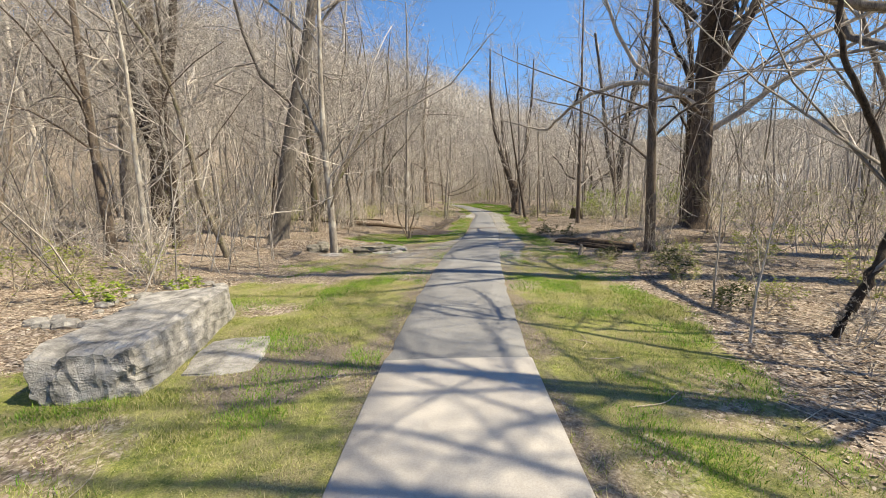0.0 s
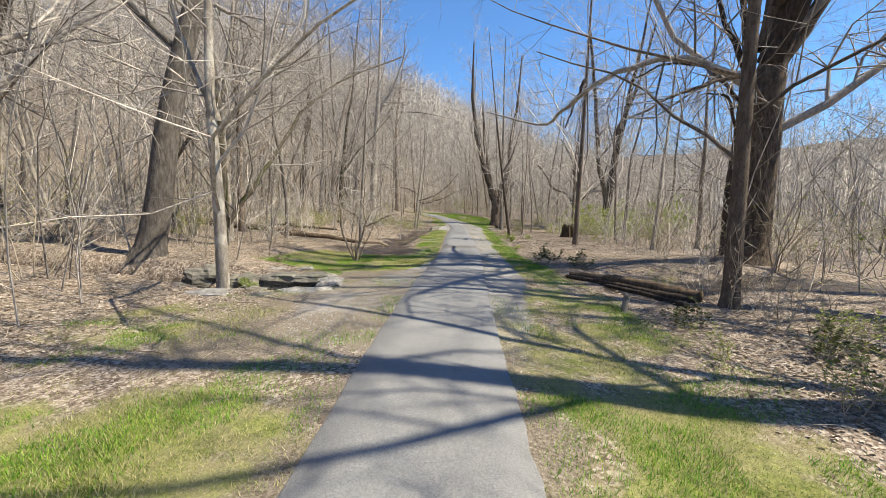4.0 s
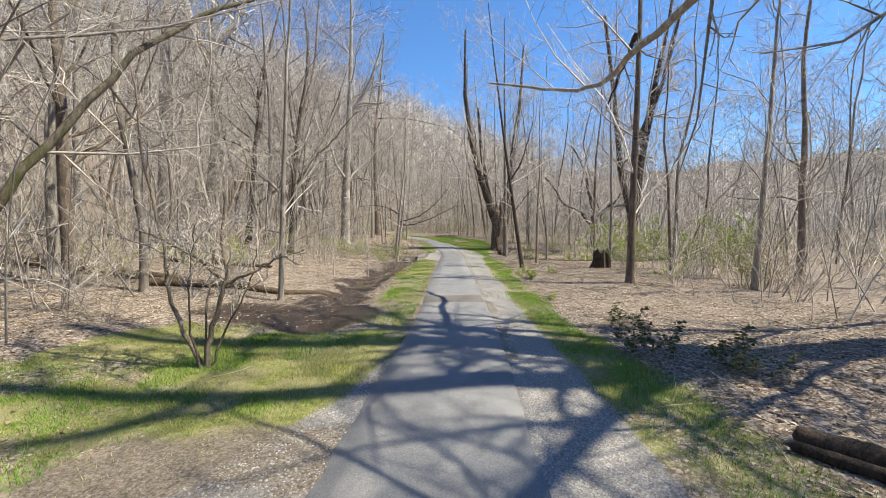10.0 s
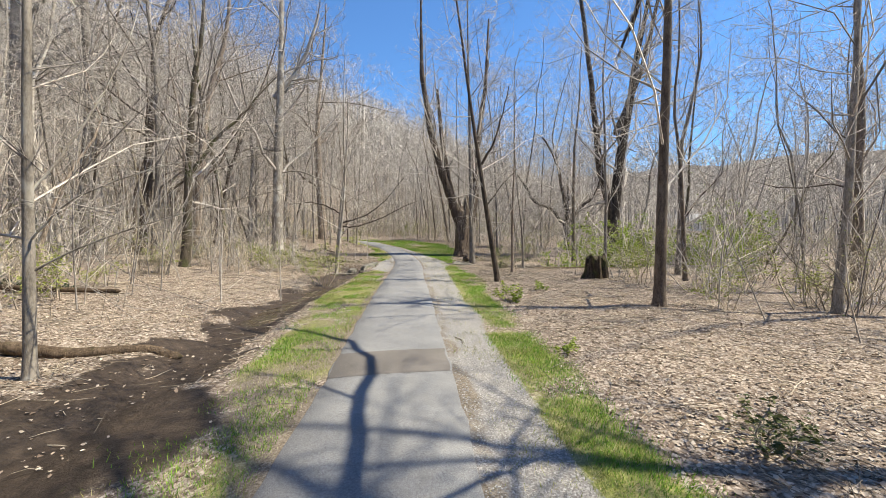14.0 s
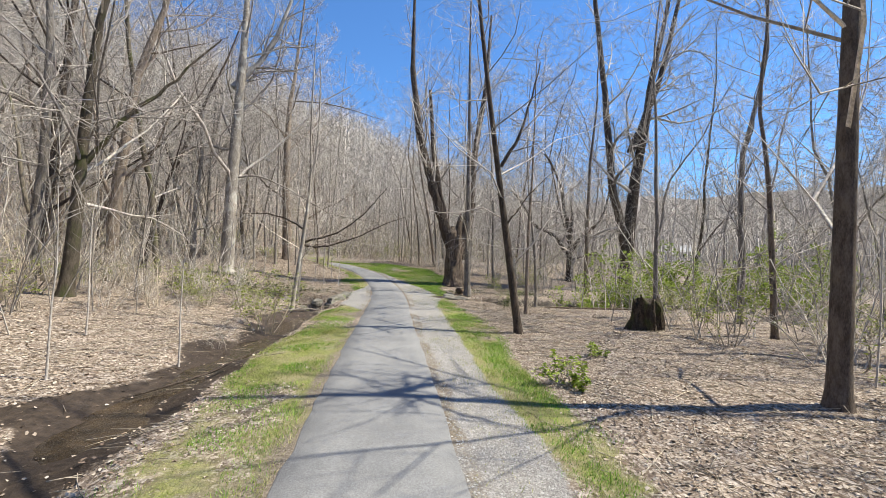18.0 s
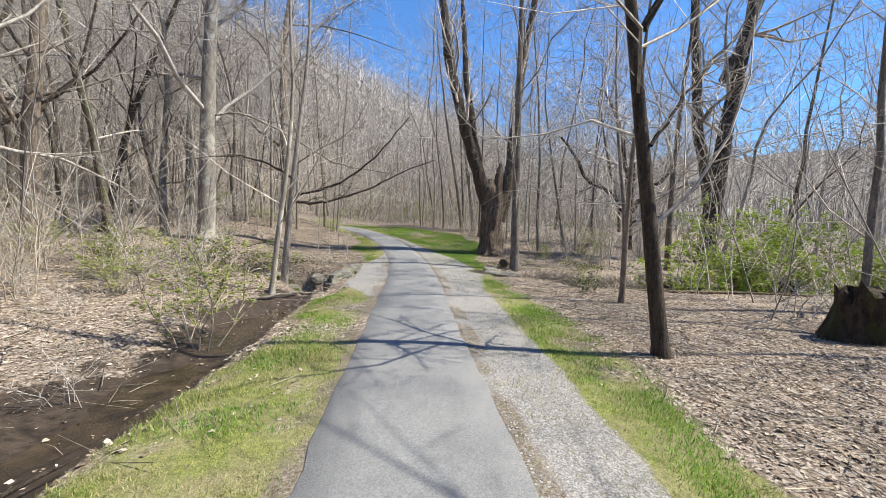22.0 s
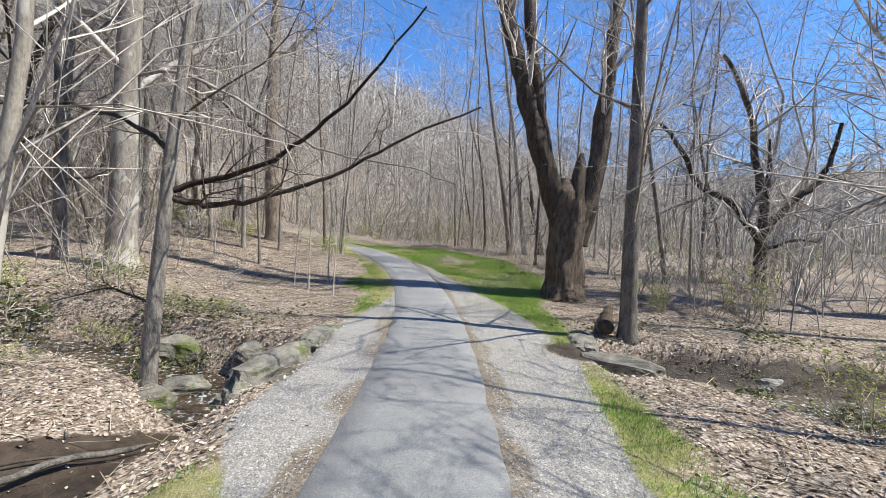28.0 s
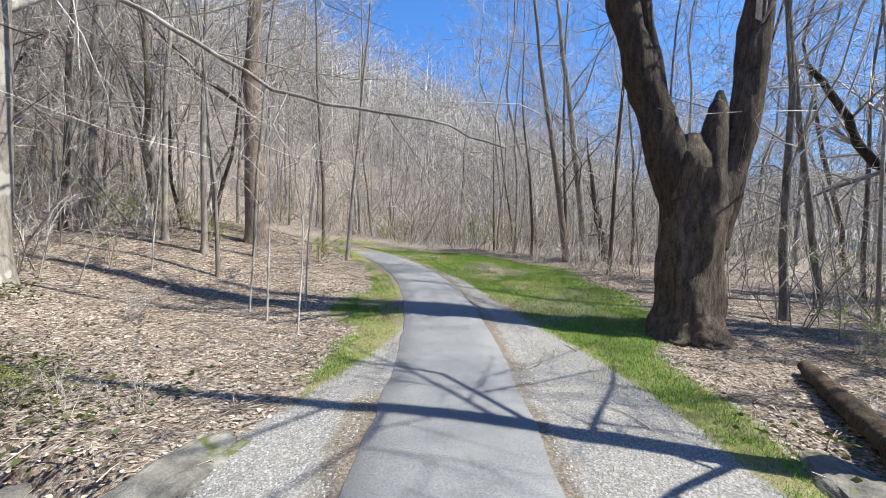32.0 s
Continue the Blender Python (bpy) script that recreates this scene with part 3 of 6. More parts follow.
class Tubes:
    """Collects tapered tubes into one mesh."""

    def __init__(self):
        self.v, self.f, self.n = [], [], 0

    def add(self, pts, rad, sides):
        pts, rad = np.asarray(pts, float), np.asarray(rad, float)
        tan = np.gradient(pts, axis=0)
        tan /= np.linalg.norm(tan, axis=1)[:, None] + 1e-9
        ref = np.array((0.0, 0.0, 1.0)) if abs(tan[:, 2]).mean() < 0.75 else np.array((1.0, 0.13, 0.0))
        a = np.cross(tan, ref)
        a /= np.linalg.norm(a, axis=1)[:, None] + 1e-9
        b = np.cross(tan, a)
        ang = np.arange(sides) * 2 * math.pi / sides
        ring = a[:, None] * np.cos(ang)[None, :, None] + b[:, None] * np.sin(ang)[None, :, None]
        if len(pts) == 2 and sides == 3:
            # the last twigs: three-sided, running out into a point
            self.v.append(np.vstack([pts[0] + ring[0] * rad[0], pts[1]]))
            self.f.append(np.array([(0, 1, 3), (1, 2, 3), (2, 0, 3)]) + self.n)
            self.n += 4
            return
        self.v.append((pts[:, None] + ring * rad[:, None, None]).reshape(-1, 3))
        i, j = np.meshgrid(np.arange(len(pts) - 1), np.arange(sides), indexing="ij")
        p, q = (i * sides + j).ravel(), (i * sides + (j + 1) % sides).ravel()
        self.f.append(np.concatenate([np.stack([p, q, q + sides], 1), np.stack([p, q + sides, p + sides], 1)]) + self.n)
        self.n += len(pts) * sides

    def batch(self, pts, rad, sides):
        """Many lines of equal length at once: pts (n, k, 3), rad (n, k)."""
        n, k = rad.shape
        if n == 0:
            return
        tan = np.gradient(pts, axis=1)
        tan /= np.linalg.norm(tan, axis=2)[..., None] + 1e-9
        steep = np.abs(tan[..., 2]).mean(1) >= 0.75
        ref = np.where(steep[:, None], np.array((1.0, 0.13, 0.0)), np.array((0.0, 0.0, 1.0)))[:, None]
        a = np.cross(tan, ref)
        a /= np.linalg.norm(a, axis=2)[..., None] + 1e-9
        b = np.cross(tan, a)
        ang = np.arange(sides) * 2 * math.pi / sides
        if k == 2:
            # the last twigs run out into a point
            ring = a[:, 0, None] * np.cos(ang)[None, :, None] + b[:, 0, None] * np.sin(ang)[None, :, None]
            v = np.concatenate([pts[:, :1] + ring * rad[:, 0, None, None], pts[:, 1:]], 1)
            j = np.arange(sides)
            f = np.stack([j, (j + 1) % sides, np.full(sides, sides)], 1)
            step = sides + 1
        else:
            ring = a[:, :, None] * np.cos(ang)[None, None, :, None] + b[:, :, None] * np.sin(ang)[None, None, :, None]
            v = (pts[:, :, None] + ring * rad[:, :, None, None]).reshape(n, -1, 3)
            i, j = np.meshgrid(np.arange(k - 1), np.arange(sides), indexing="ij")
            p, q = (i * sides + j).ravel(), (i * sides + (j + 1) % sides).ravel()
            f = np.concatenate([np.stack([p, q, q + sides], 1), np.stack([p, q + sides, p + sides], 1)])
            step = k * sides
        self.v.append(v.reshape(-1, 3))
        self.f.append((f[None] + (np.arange(n) * step)[:, None, None] + self.n).reshape(-1, 3))
        self.n += n * step

    def mesh(self, name, mat):
        return mesh_of(name, np.concatenate(self.v), np.concatenate(self.f), mat, True)


def bend(rng, start, way, length, steps, wobble, lift):
    """A wandering line of places from start."""
    pts, d = [np.array(start, float)], np.array(way, float)
    d /= np.linalg.norm(d)
    for _ in range(steps):
        d = d + rng.normal(0, wobble, 3) + np.array((0, 0, lift))
        d /= np.linalg.norm(d)
        pts.append(pts[-1] + d * length / steps)
    return np.array(pts)


def sprout(rng, store, pts, rad, level, plan):
    """Branches along lines, all of a level at once; plan gives, for each level, their number, length, angles, rise and steps."""
    pts, rad = np.asarray(pts, float), np.asarray(rad, float)
    if pts.ndim == 2:
        pts, rad = pts[None], rad[None]
    for lv in range(level, len(plan)):
        count, share, lo, hi, rise, steps, begin, thin, sides = plan[lv]
        n, k = rad.shape
        total = np.linalg.norm(np.diff(pts, axis=1), axis=2).sum(1)
        t = begin + (1 - begin) * (np.arange(count)[None] + rng.uniform(0, 1, (n, count))) / count
        i = np.minimum((t * (k - 1)).astype(int), k - 2)
        f = (t * (k - 1) - i)[..., None]
        row = np.arange(n)[:, None]
        p = pts[row, i] * (1 - f) + pts[row, i + 1] * f
        tan = pts[row, i + 1] - pts[row, i]
        tan /= np.linalg.norm(tan, axis=2)[..., None] + 1e-9
        side = np.cross(tan, rng.normal(0, 1, tan.shape))
        side /= np.linalg.norm(side, axis=2)[..., None] + 1e-9
        a = np.radians(rng.uniform(lo, hi, (n, count)))[..., None]
        way = tan * np.cos(a) + side * np.sin(a)
        way[..., 2] += rise
        size = np.minimum(total[:, None] * share * rng.uniform(0.5, 1.35, (n, count)) * (1.15 - 0.75 * t), (9, 3.2, 1.15, 0.5)[min(lv, 3)])
        r0 = np.maximum((rad[row, i] * (1 - f[..., 0]) + rad[row, i + 1] * f[..., 0]) * thin, (0.0065, 0.005, 0.0039, 0.003)[min(lv, 3)])
        d, line = way.reshape(-1, 3), [p.reshape(-1, 3)]
        lift = (0.07, 0.04, 0.02, 0.0)[min(lv, 3)]
        for _ in range(steps):
            d = d + rng.normal(0, 0.2, d.shape) + np.array((0, 0, lift))
            d /= np.linalg.norm(d, axis=1)[:, None] + 1e-9
            line.append(line[-1] + d * (size.reshape(-1, 1) / steps))
        pts = np.stack(line, 1)
        r0 = r0.reshape(-1, 1)
        rad = r0 + (np.maximum(r0 * 0.25, 0.0024) - r0) * np.linspace(0, 1, steps + 1)[None]
        store.append((lv, pts, rad, sides))


FULL = [(14, 0.46, 34, 80, 0.12, 6, 0.16, 0.34, 5), (8, 0.55, 32, 78, 0.02, 3, 0.1, 0.5, 3), (8, 0.62, 30, 82, 0.0, 2, 0.06, 0.62, 3), (2, 0.75, 25, 70, 0.0, 1, 0.2, 0.8, 3)]
LIGHT = [(10, 0.48, 32, 76, 0.15, 4, 0.2, 0.38, 3), (8, 0.56, 30, 76, 0.03, 2, 0.1, 0.55, 3), (10, 0.7, 30, 80, 0.0, 1, 0.05, 0.85, 3)]
SLIM = [(16, 0.31, 38, 82, 0.13, 4, 0.13, 0.32, 3), (7, 0.56, 32, 78, 0.02, 2, 0.1, 0.55, 3), (7, 0.66, 30, 80, 0.0, 1, 0.05, 0.75, 3), (2, 0.75, 25, 70, 0.0, 1, 0.2, 0.8, 3)]
YOUNG = [(9, 0.4, 25, 60, 0.2, 5, 0.3, 0.3, 4), (6, 0.3, 25, 60, 0.12, 4, 0.15, 0.45, 3), (7, 0.5, 25, 70, 0.05, 2, 0.1, 0.6, 3), (3, 0.6, 20, 60, 0, 1, 0.2, 0.8, 3)]
FAR = [(10, 0.5, 34, 78, 0.1, 3, 0.15, 0.4, 3), (7, 0.6, 30, 76, 0.02, 1, 0.1, 0.6, 3), (5, 0.68, 30, 80, 0.0, 1, 0.1, 0.9, 3)]
ARCHED = [(9, 0.62, 25, 60, 0.05, 7, 0.14, 0.45, 4), (7, 0.42, 25, 65, 0.05, 3, 0.12, 0.5, 3), (8, 0.5, 25, 70, 0.02, 1, 0.08, 0.65, 3), (2, 0.7, 20, 60, 0.0, 1, 0.2, 0.8, 3)]


def trunk_line(rng, tall, lean, wobble, steps=12):
    pts = [np.zeros(3)]
    drift = np.zeros(2)
    for k in range(steps):
        drift = drift * 0.75 + rng.normal(0, wobble * (0.5 + 1.5 * k / steps), 2)
        h = tall / steps
        pts.append(pts[-1] + np.array((lean[0] * h + drift[0] * h, lean[1] * h + drift[1] * h, h)))
    return np.array(pts)


def flare(r0, n, tip=0.12):
    r = r0 * (1 - (1 - tip) * np.linspace(0, 1, n) ** 0.9)
    r[0] *= 1.45
    return r


def refine_foot(pts, rad):
    """Rings near the ground, so that the foot of a trunk flares into it."""
    a, b = pts[0], pts[1]
    extra = [a + (b - a) * t for t in (-0.12, 0.05, 0.2, 0.45)]
    rr = rad[1]
    return np.vstack([extra, pts[1:]]), np.concatenate([[rr * 1.75, rr * 1.4, rr * 1.15, rr * 1.04], rad[1:]])


def tree(name, x, y, tall, r, lean=(0, 0), mat=None, twig=None, plan=None, seed=0, label="", wobble=0.045, group="", limbs=(), sink=0.05, steps=12, crown=True):
    """A bare tree: trunk, its limbs and the crown of twigs. limbs: lines of places, each with its first radius, of special limbs."""
    rng = np.random.default_rng(seed)
    root = new(name)
    z = float(height(x, y))
    root.location = (x, y, z - sink)
    tagged(root, label, "tree", group)
    pts = trunk_line(rng, tall, lean, wobble, steps)
    rad = flare(r, len(pts))
    p2, r2 = refine_foot(pts, rad)
    tb = Tubes()
    tb.add(p2, r2, 12 if r > 0.1 else 8)
    part("trunk", tb.mesh("trunk", mat), None, root)
    store = []
    sprout(rng, store, pts, rad, 0, plan or FULL)
    cw = Tubes()
    for line, r0, *own in limbs:
        line = np.array(line, float)
        t = np.linspace(0, 1, len(line))
        fine = np.linspace(0, 1, 4 * len(line))
        # a rounded line through the given places
        l2 = np.stack([np.interp(fine, t, line[:, k]) for k in range(3)], 1)
        for _ in range(3):
            l2[1:-1] = 0.25 * l2[:-2] + 0.5 * l2[1:-1] + 0.25 * l2[2:]
        l2[1:-1] += rng.normal(0, min(0.03, 0.35 * r0), (len(l2) - 2, 3))
        rr = np.linspace(r0, r0 * (0.42 if r0 > 0.14 else 0.25), len(l2))
        lt = Tubes()
        lt.add(l2, rr, 8)
        part("limb", lt.mesh("limb", own[0] if own else mat), None, root)
        sprout(rng, store, l2, rr, 1, plan or FULL)
    for level, lines, radii, sides in store:
        if level == 0 and len(limbs) == 0 and crown:
            thick = radii[:, 0] > 0.03
            for line, rr in zip(lines[thick], radii[thick]):
                lt = Tubes()
                lt.add(line, rr, sides)
                part("limb", lt.mesh("limb", mat), None, root)
            lines, radii = lines[~thick], radii[~thick]
        cw.batch(lines, radii, sides)
    if cw.n:
        part("crown", cw.mesh("crown", twig or TWIG), None, root)
    return root


# ---- ground, path and water ----
def spaced(lo, hi, fine_lo, fine_hi, step, grow=1.16):
    mid = list(np.arange(fine_lo, fine_hi, step))
    a, s = [fine_lo], step
    while a[-1] > lo:
        s *= grow
        a.append(a[-1] - s)
    b, s = [mid[-1]], step
    while b[-1] < hi:
        s *= grow
        b.append(b[-1] + s)
    return np.array(a[:0:-1] + mid + b[1:])


def build_ground():
    xs, ys = spaced(-900, 900, -9, 13, 0.14), spaced(-700, 900, -1, 50, 0.16)
    gx, gy = np.meshgrid(xs, ys, indexing="ij")
    gz = height(gx, gy)
    v = np.stack([gx, gy, gz], -1).reshape(-1, 3)
    i, j = np.meshgrid(np.arange(len(xs) - 1), np.arange(len(ys) - 1), indexing="ij")
    p = (i * len(ys) + j).ravel()
    me = mesh_of("ground", v, np.stack([p, p + len(ys), p + len(ys) + 1, p + 1], 1), GROUND, True)
    g, s, m, e = zones(gx.ravel(), gy.ravel())
    at = me.attributes.new("zone", "FLOAT_COLOR", "POINT")
    at.data.foreach_set("color", np.stack([g, s, m, e], 1).astype(np.float32).ravel())
    u = np.abs(gx.ravel() - mid_x(gy.ravel()))
    hill = np.maximum(smooth(22, 45, u), smooth(75, 110, gy.ravel()))
    at = me.attributes.new("hillside", "FLOAT", "POINT")
    at.data.foreach_set("value", hill.astype(np.float32))
    tagged(part("ground", me, None), "woodland floor of dry leaves, grass and bare earth", "ground", kind="structure")


build_ground()


def strip(name, y0, y1, half, top, mat, step=0.25, edge=0.0, seed=3):
    """A slab that follows the walk from y0 to y1, with slightly uneven edges and sides that go into the ground."""
    rng = np.random.default_rng(seed)
    ys = np.linspace(y0, y1, int(round((y1 - y0) / step)) + 1)
    c = mid_x(ys)
    wide = np.interp(ys, HALF_Y, HALF_X) + half
    wl, wr = wide + rng.normal(0, edge, len(ys)), wide + rng.normal(0, edge, len(ys))
    rows = []
    for off, z in ((-1.0, top - 0.12), (-1.0, top - 0.012), (-0.985, top), (-0.5, top + 0.008), (0, top + 0.012), (0.5, top + 0.008), (0.985, top), (1.0, top - 0.012), (1.0, top - 0.12)):
        w = wl if off < 0 else wr
        rows.append(np.stack([c + off * w, ys, z + rise(ys)], 1))
    v = np.stack(rows, 1)
    n, k = len(ys), 9
    i, j = np.meshgrid(np.arange(n - 1), np.arange(k - 1), indexing="ij")
    p = (i * k + j).ravel()
    me = mesh_of(name, v.reshape(-1, 3), np.stack([p, p + 1, p + k + 1, p + k], 1), mat, False)
    return part(name, me, None)


tagged(strip("path", 3.98, 62, 0.0, 0.012, ASPHALT, 0.3, 0.012), "narrow grey worn asphalt footpath through the woods", "path", kind="structure")
tagged(strip("pavement", -28, 3.97, 0.01, 0.02, CONCRETE, 0.5, 0.0), "pale brushed concrete slab of the footpath", "pavement", kind="structure")
tagged(strip("path_patch", 21.15, 22.05, -0.01, 0.016, ASPHALT_NEW, 0.15, 0.008, 5), "darker brown repair patch across the asphalt", "path", kind="structure")


def stream(name, line, half, depth_below, label, foam):
    pts = []
    for (ax, ay), (bx, by) in zip(line, line[1:]):
        n = max(2, int(math.hypot(bx - ax, by - ay) / 0.25))
        pts += [(ax + (bx - ax) * k / n, ay + (by - ay) * k / n) for k in range(n)]
    pts = np.array(pts + [line[-1]])
    tan = np.gradient(pts, axis=0)
    tan /= np.linalg.norm(tan, axis=1)[:, None]
    nor = np.stack([-tan[:, 1], tan[:, 0]], 1)
    z = height(pts[:, 0], pts[:, 1])
    z = np.convolve(np.pad(z, 6, mode="edge"), np.ones(13) / 13, "valid") + depth_below
    offs = np.linspace(-half, half, 7)
    v = np.concatenate([np.c_[pts + nor * o, z] for o in offs])
    v[:, 2] += (value_noise(v[:, 0], v[:, 1], 0.35, 21) - 0.5) * 0.03 * (1 if foam else 0.15)
    n = len(pts)
    i, j = np.meshgrid(np.arange(6), np.arange(n - 1), indexing="ij")
    p = (i * n + j).ravel()
    me = mesh_of(name, v, np.stack([p, p + n, p + n + 1, p + 1], 1), WATER, True)
    at = me.attributes.new("foam", "FLOAT", "POINT")
    at.data.foreach_set("value", np.full(len(v), float(foam), np.float32))
    tagged(part(name, me, None), label, "water", kind="structure")


stream("water_ditch", DITCH[2:], 0.42, 0.012, "still brown water in a muddy roadside ditch", 0)
stream("water_creek_upper", CREEK_L[:-1], 1.0, 0.13, "clear shallow creek water running over stones", 0.9)
stream("water_creek_lower", CREEK_R, 0.9, 0.12, "white rushing creek water leaving the culvert", 1.0)
stream("water_brook", BROOK_L, 0.7, 0.1, "small brook water running between mossy stones", 0.4)


# ---- stones ----
def rock(name, place, size, turn=0.0, seed=0, mat=None, label="", cuts=3, rough=0.16, square=0.0, group=""):
    """A weathered stone: a subdivided block pushed in and out by noise, sunk a little into its bed."""
    bm = bmesh.new()
    bmesh.ops.create_cube(bm, size=1.0)
    bmesh.ops.subdivide_edges(bm, edges=bm.edges[:], cuts=2 ** cuts - 1, use_grid_fill=True)
    for v in bm.verts:
        c = v.co.copy()
        ball = c.normalized() * 0.62
        c = c.lerp(ball, 0.75 - square)
        n1 = noise.noise(c * 2.1 + Vector((seed * 3.1, seed, 0)))
        n2 = noise.noise(c * 6.3 + Vector((0, seed * 2.7, seed)))
        c += c.normalized() * (n1 * rough + n2 * rough * 0.35)
        v.co = Vector((c.x * size[0], c.y * size[1], c.z * size[2]))
    for f in bm.faces:
        f.smooth = False
    ob = part(name, bm, mat or ROCK)
    x, y = place[0], place[1]
    z = place[2] if len(place) > 2 else float(height(x, y)) + size[2] * 0.28
    ob.matrix_world = pose(x, y, z, 0, 0, turn)
    return tagged(ob, label or "grey weathered field stone lying on the ground", "rock", group)


def boulder():
    """The long bench-like boulder: a slanted block with a flat top and a rugged dark end."""
    bm = bmesh.new()
    bmesh.ops.create_cube(bm, size=1.0)
    bmesh.ops.subdivide_edges(bm, edges=bm.edges[:], cuts=23, use_grid_fill=True)
    for v in bm.verts:
        c = v.co.copy()
        top = c.z > 0.49
        c.x, c.y, c.z = c.x * 0.98, c.y * 2.75, c.z * 0.56
        taper = 0.88 + 0.12 * (c.y + 1.4) / 2.8
        c.x *= taper
        c.x -= 0.18 * (c.z + 0.3) * (1 if v.co.x < 0 else 0.5)
        c.y -= 0.22 * (c.z - 0.1) * (1 if v.co.y > 0 else -0.9)
        n = noise.noise(Vector((c.x * 1.7, c.y * 1.3, c.z * 2.3))) * 0.06
        end = max(0.0, (-0.3 - v.co.y) / 0.2)
        crag = abs(noise.noise(Vector((c.x * 4.5, 3.0, c.z * 2.2)))) + 0.5 * abs(noise.noise(Vector((c.x * 11, c.y * 4, c.z * 7))))
        n2 = noise.noise(Vector((c.x * 9, c.y * 7, c.z * 9))) * 0.018 - crag * 0.13 * end + 0.03 * end
        if v.co.x > 0.48:
            n2 += 0.02 * math.floor(c.z * 9 + 2 * noise.noise(c * 1.5)) / 3
        dirn = Vector((v.co.x, v.co.y * 0.6, v.co.z)).normalized()
        c += dirn * (n + n2)
        e = sorted((abs(v.co.x), abs(v.co.y), abs(v.co.z)))
        c -= dirn * 0.06 * max(0.0, e[1] - 0.42) / 0.08
        if top:
            c.z += 0.03 * noise.noise(Vector((c.x * 3, c.y * 2, 4)))
        v.co = c
    ob = part("boulder", bm, ROCK)
    ob.matrix_world = pose(-3.4, 4.8, 0.11, 0, -3, 12)
    tagged(ob, "long flat-topped grey boulder lying in the grass beside the path", "boulder")


boulder()
rock("stone_slab", (-2.42, 4.45, -0.1), (0.75, 1.15, 0.12), 12, 4, ROCK, "thin pale stone slab half buried beside the boulder", 3, 0.08, 0.3)
rng0 = np.random.default_rng(5)
for k in range(34):
    px, py = -4.9 + rng0.normal(0, 0.55), 6.6 + rng0.normal(0, 0.9)
    s = rng0.uniform(0.08, 0.2)
    rock("stone", (px, py), (s * 1.5, s, s * 0.7), rng0.uniform(0, 180), 10 + k, ROCK, "small pale field stone among dry leaves", 1, 0.15, 0.1, "loose stones")
# mouth of the brook's culvert
for k, (px, py, pz, sx, sy, sz, tr, mt) in enumerate([(-2.75, 14.68, -0.14, 0.95, 0.5, 0.24, -8, ROCK_DARK), (-2.0, 14.62, -0.12, 0.9, 0.45, 0.22, 6, ROCK_DARK), (-1.5, 14.2, -0.2, 0.6, 0.55, 0.32, -30, ROCK), (-1.42, 13.75, -0.22, 0.5, 0.75, 0.42, 8, ROCK), (-1.8, 13.12, -0.2, 1.0, 0.42, 0.3, 24, ROCK), (-2.6, 12.8, -0.24, 0.9, 0.42, 0.3, 14, ROCK), (-3.4, 12.85, -0.26, 0.9, 0.6, 0.4, 4, ROCK), (-3.0, 13.8, -0.6, 0.45, 0.35, 0.3, 30, ROCK_MOSS), (-3.9, 13.95, -0.56, 0.5, 0.35, 0.3, 70, ROCK_MOSS), (-4.5, 14.75, -0.12, 0.7, 0.55, 0.45, 40, ROCK_DARK), (-3.5, 14.4, -0.26, 0.6, 0.5, 0.5, 0, ROCK_MOSS), (-3.1, 14.15, -0.44, 0.45, 0.35, 0.36, 20, ROCK_MOSS), (-3.35, 14.05, -0.5, 0.3, 0.25, 0.26, 50, ROCK_DARK), (-4.3, 13.2, -0.2, 0.65, 0.45, 0.35, -20, ROCK_DARK), (-3.2, 15.3, -0.05, 0.5, 0.25, 0.14, 15, ROCK), (-2.4, 15.5, -0.05, 0.35, 0.25, 0.12, 60, ROCK)]):
    rock("culvert_stone", (px, py, pz), (sx, sy, sz), tr, 60 + k, mt, "weathered flat stone at the mouth of a small culvert", 3, 0.2, 0.1, "culvert stones")
# headwalls of the creek's culvert
for k, (px, py, pz, sx, sy, sz, tr, mt) in enumerate([(1.78, 36.75, -0.22, 0.4, 1.5, 0.5, -17, ROCK_DARK), (2.12, 38.0, -0.18, 0.36, 1.15, 0.42, -10, ROCK_DARK), (1.62, 36.2, -0.42, 0.45, 0.6, 0.5, 20, ROCK_DARK), (0.5, 36.3, -0.5, 0.45, 0.36, 0.36, 25, ROCK_MOSS), (1.0, 38.2, -0.5, 0.5, 0.4, 0.4, 35, ROCK_DARK), (-0.3, 38.5, -0.5, 0.6, 0.5, 0.42, 15, ROCK_MOSS), (0.3, 37.5, -0.74, 0.6, 0.4, 0.25, 30, ROCK_DARK), (1.2, 37.1, -0.76, 0.5, 0.5, 0.2, 70, ROCK_MOSS), (-1.3, 36.9, -0.6, 0.6, 0.5, 0.4, 10, ROCK_DARK), (6.5, 36.85, -0.24, 1.1, 0.42, 0.42, -42, ROCK_DARK), (6.5, 38.2, -0.2, 0.45, 0.95, 0.36, -20, ROCK_DARK), (7.15, 37.9, -0.6, 0.6, 0.4, 0.4, 20, ROCK_DARK), (7.3, 37.3, -0.72, 0.35, 0.3, 0.22, 40, ROCK_DARK), (8.3, 37.5, -0.74, 0.4, 0.3, 0.22, 80, ROCK_DARK), (9.0, 36.9, -0.76, 0.3, 0.3, 0.2, 20, ROCK_MOSS), (8.6, 38.2, -0.55, 0.6, 0.45, 0.4, 60, ROCK_DARK), (9.4, 37.6, -0.62, 0.4, 0.35, 0.25, 10, ROCK)]):
    rock("headwall_stone", (px, py, pz), (sx, sy, sz), tr, 90 + k, mt, "large grey stone edging the path above the creek", 3, 0.17, 0.14, "culvert stones")

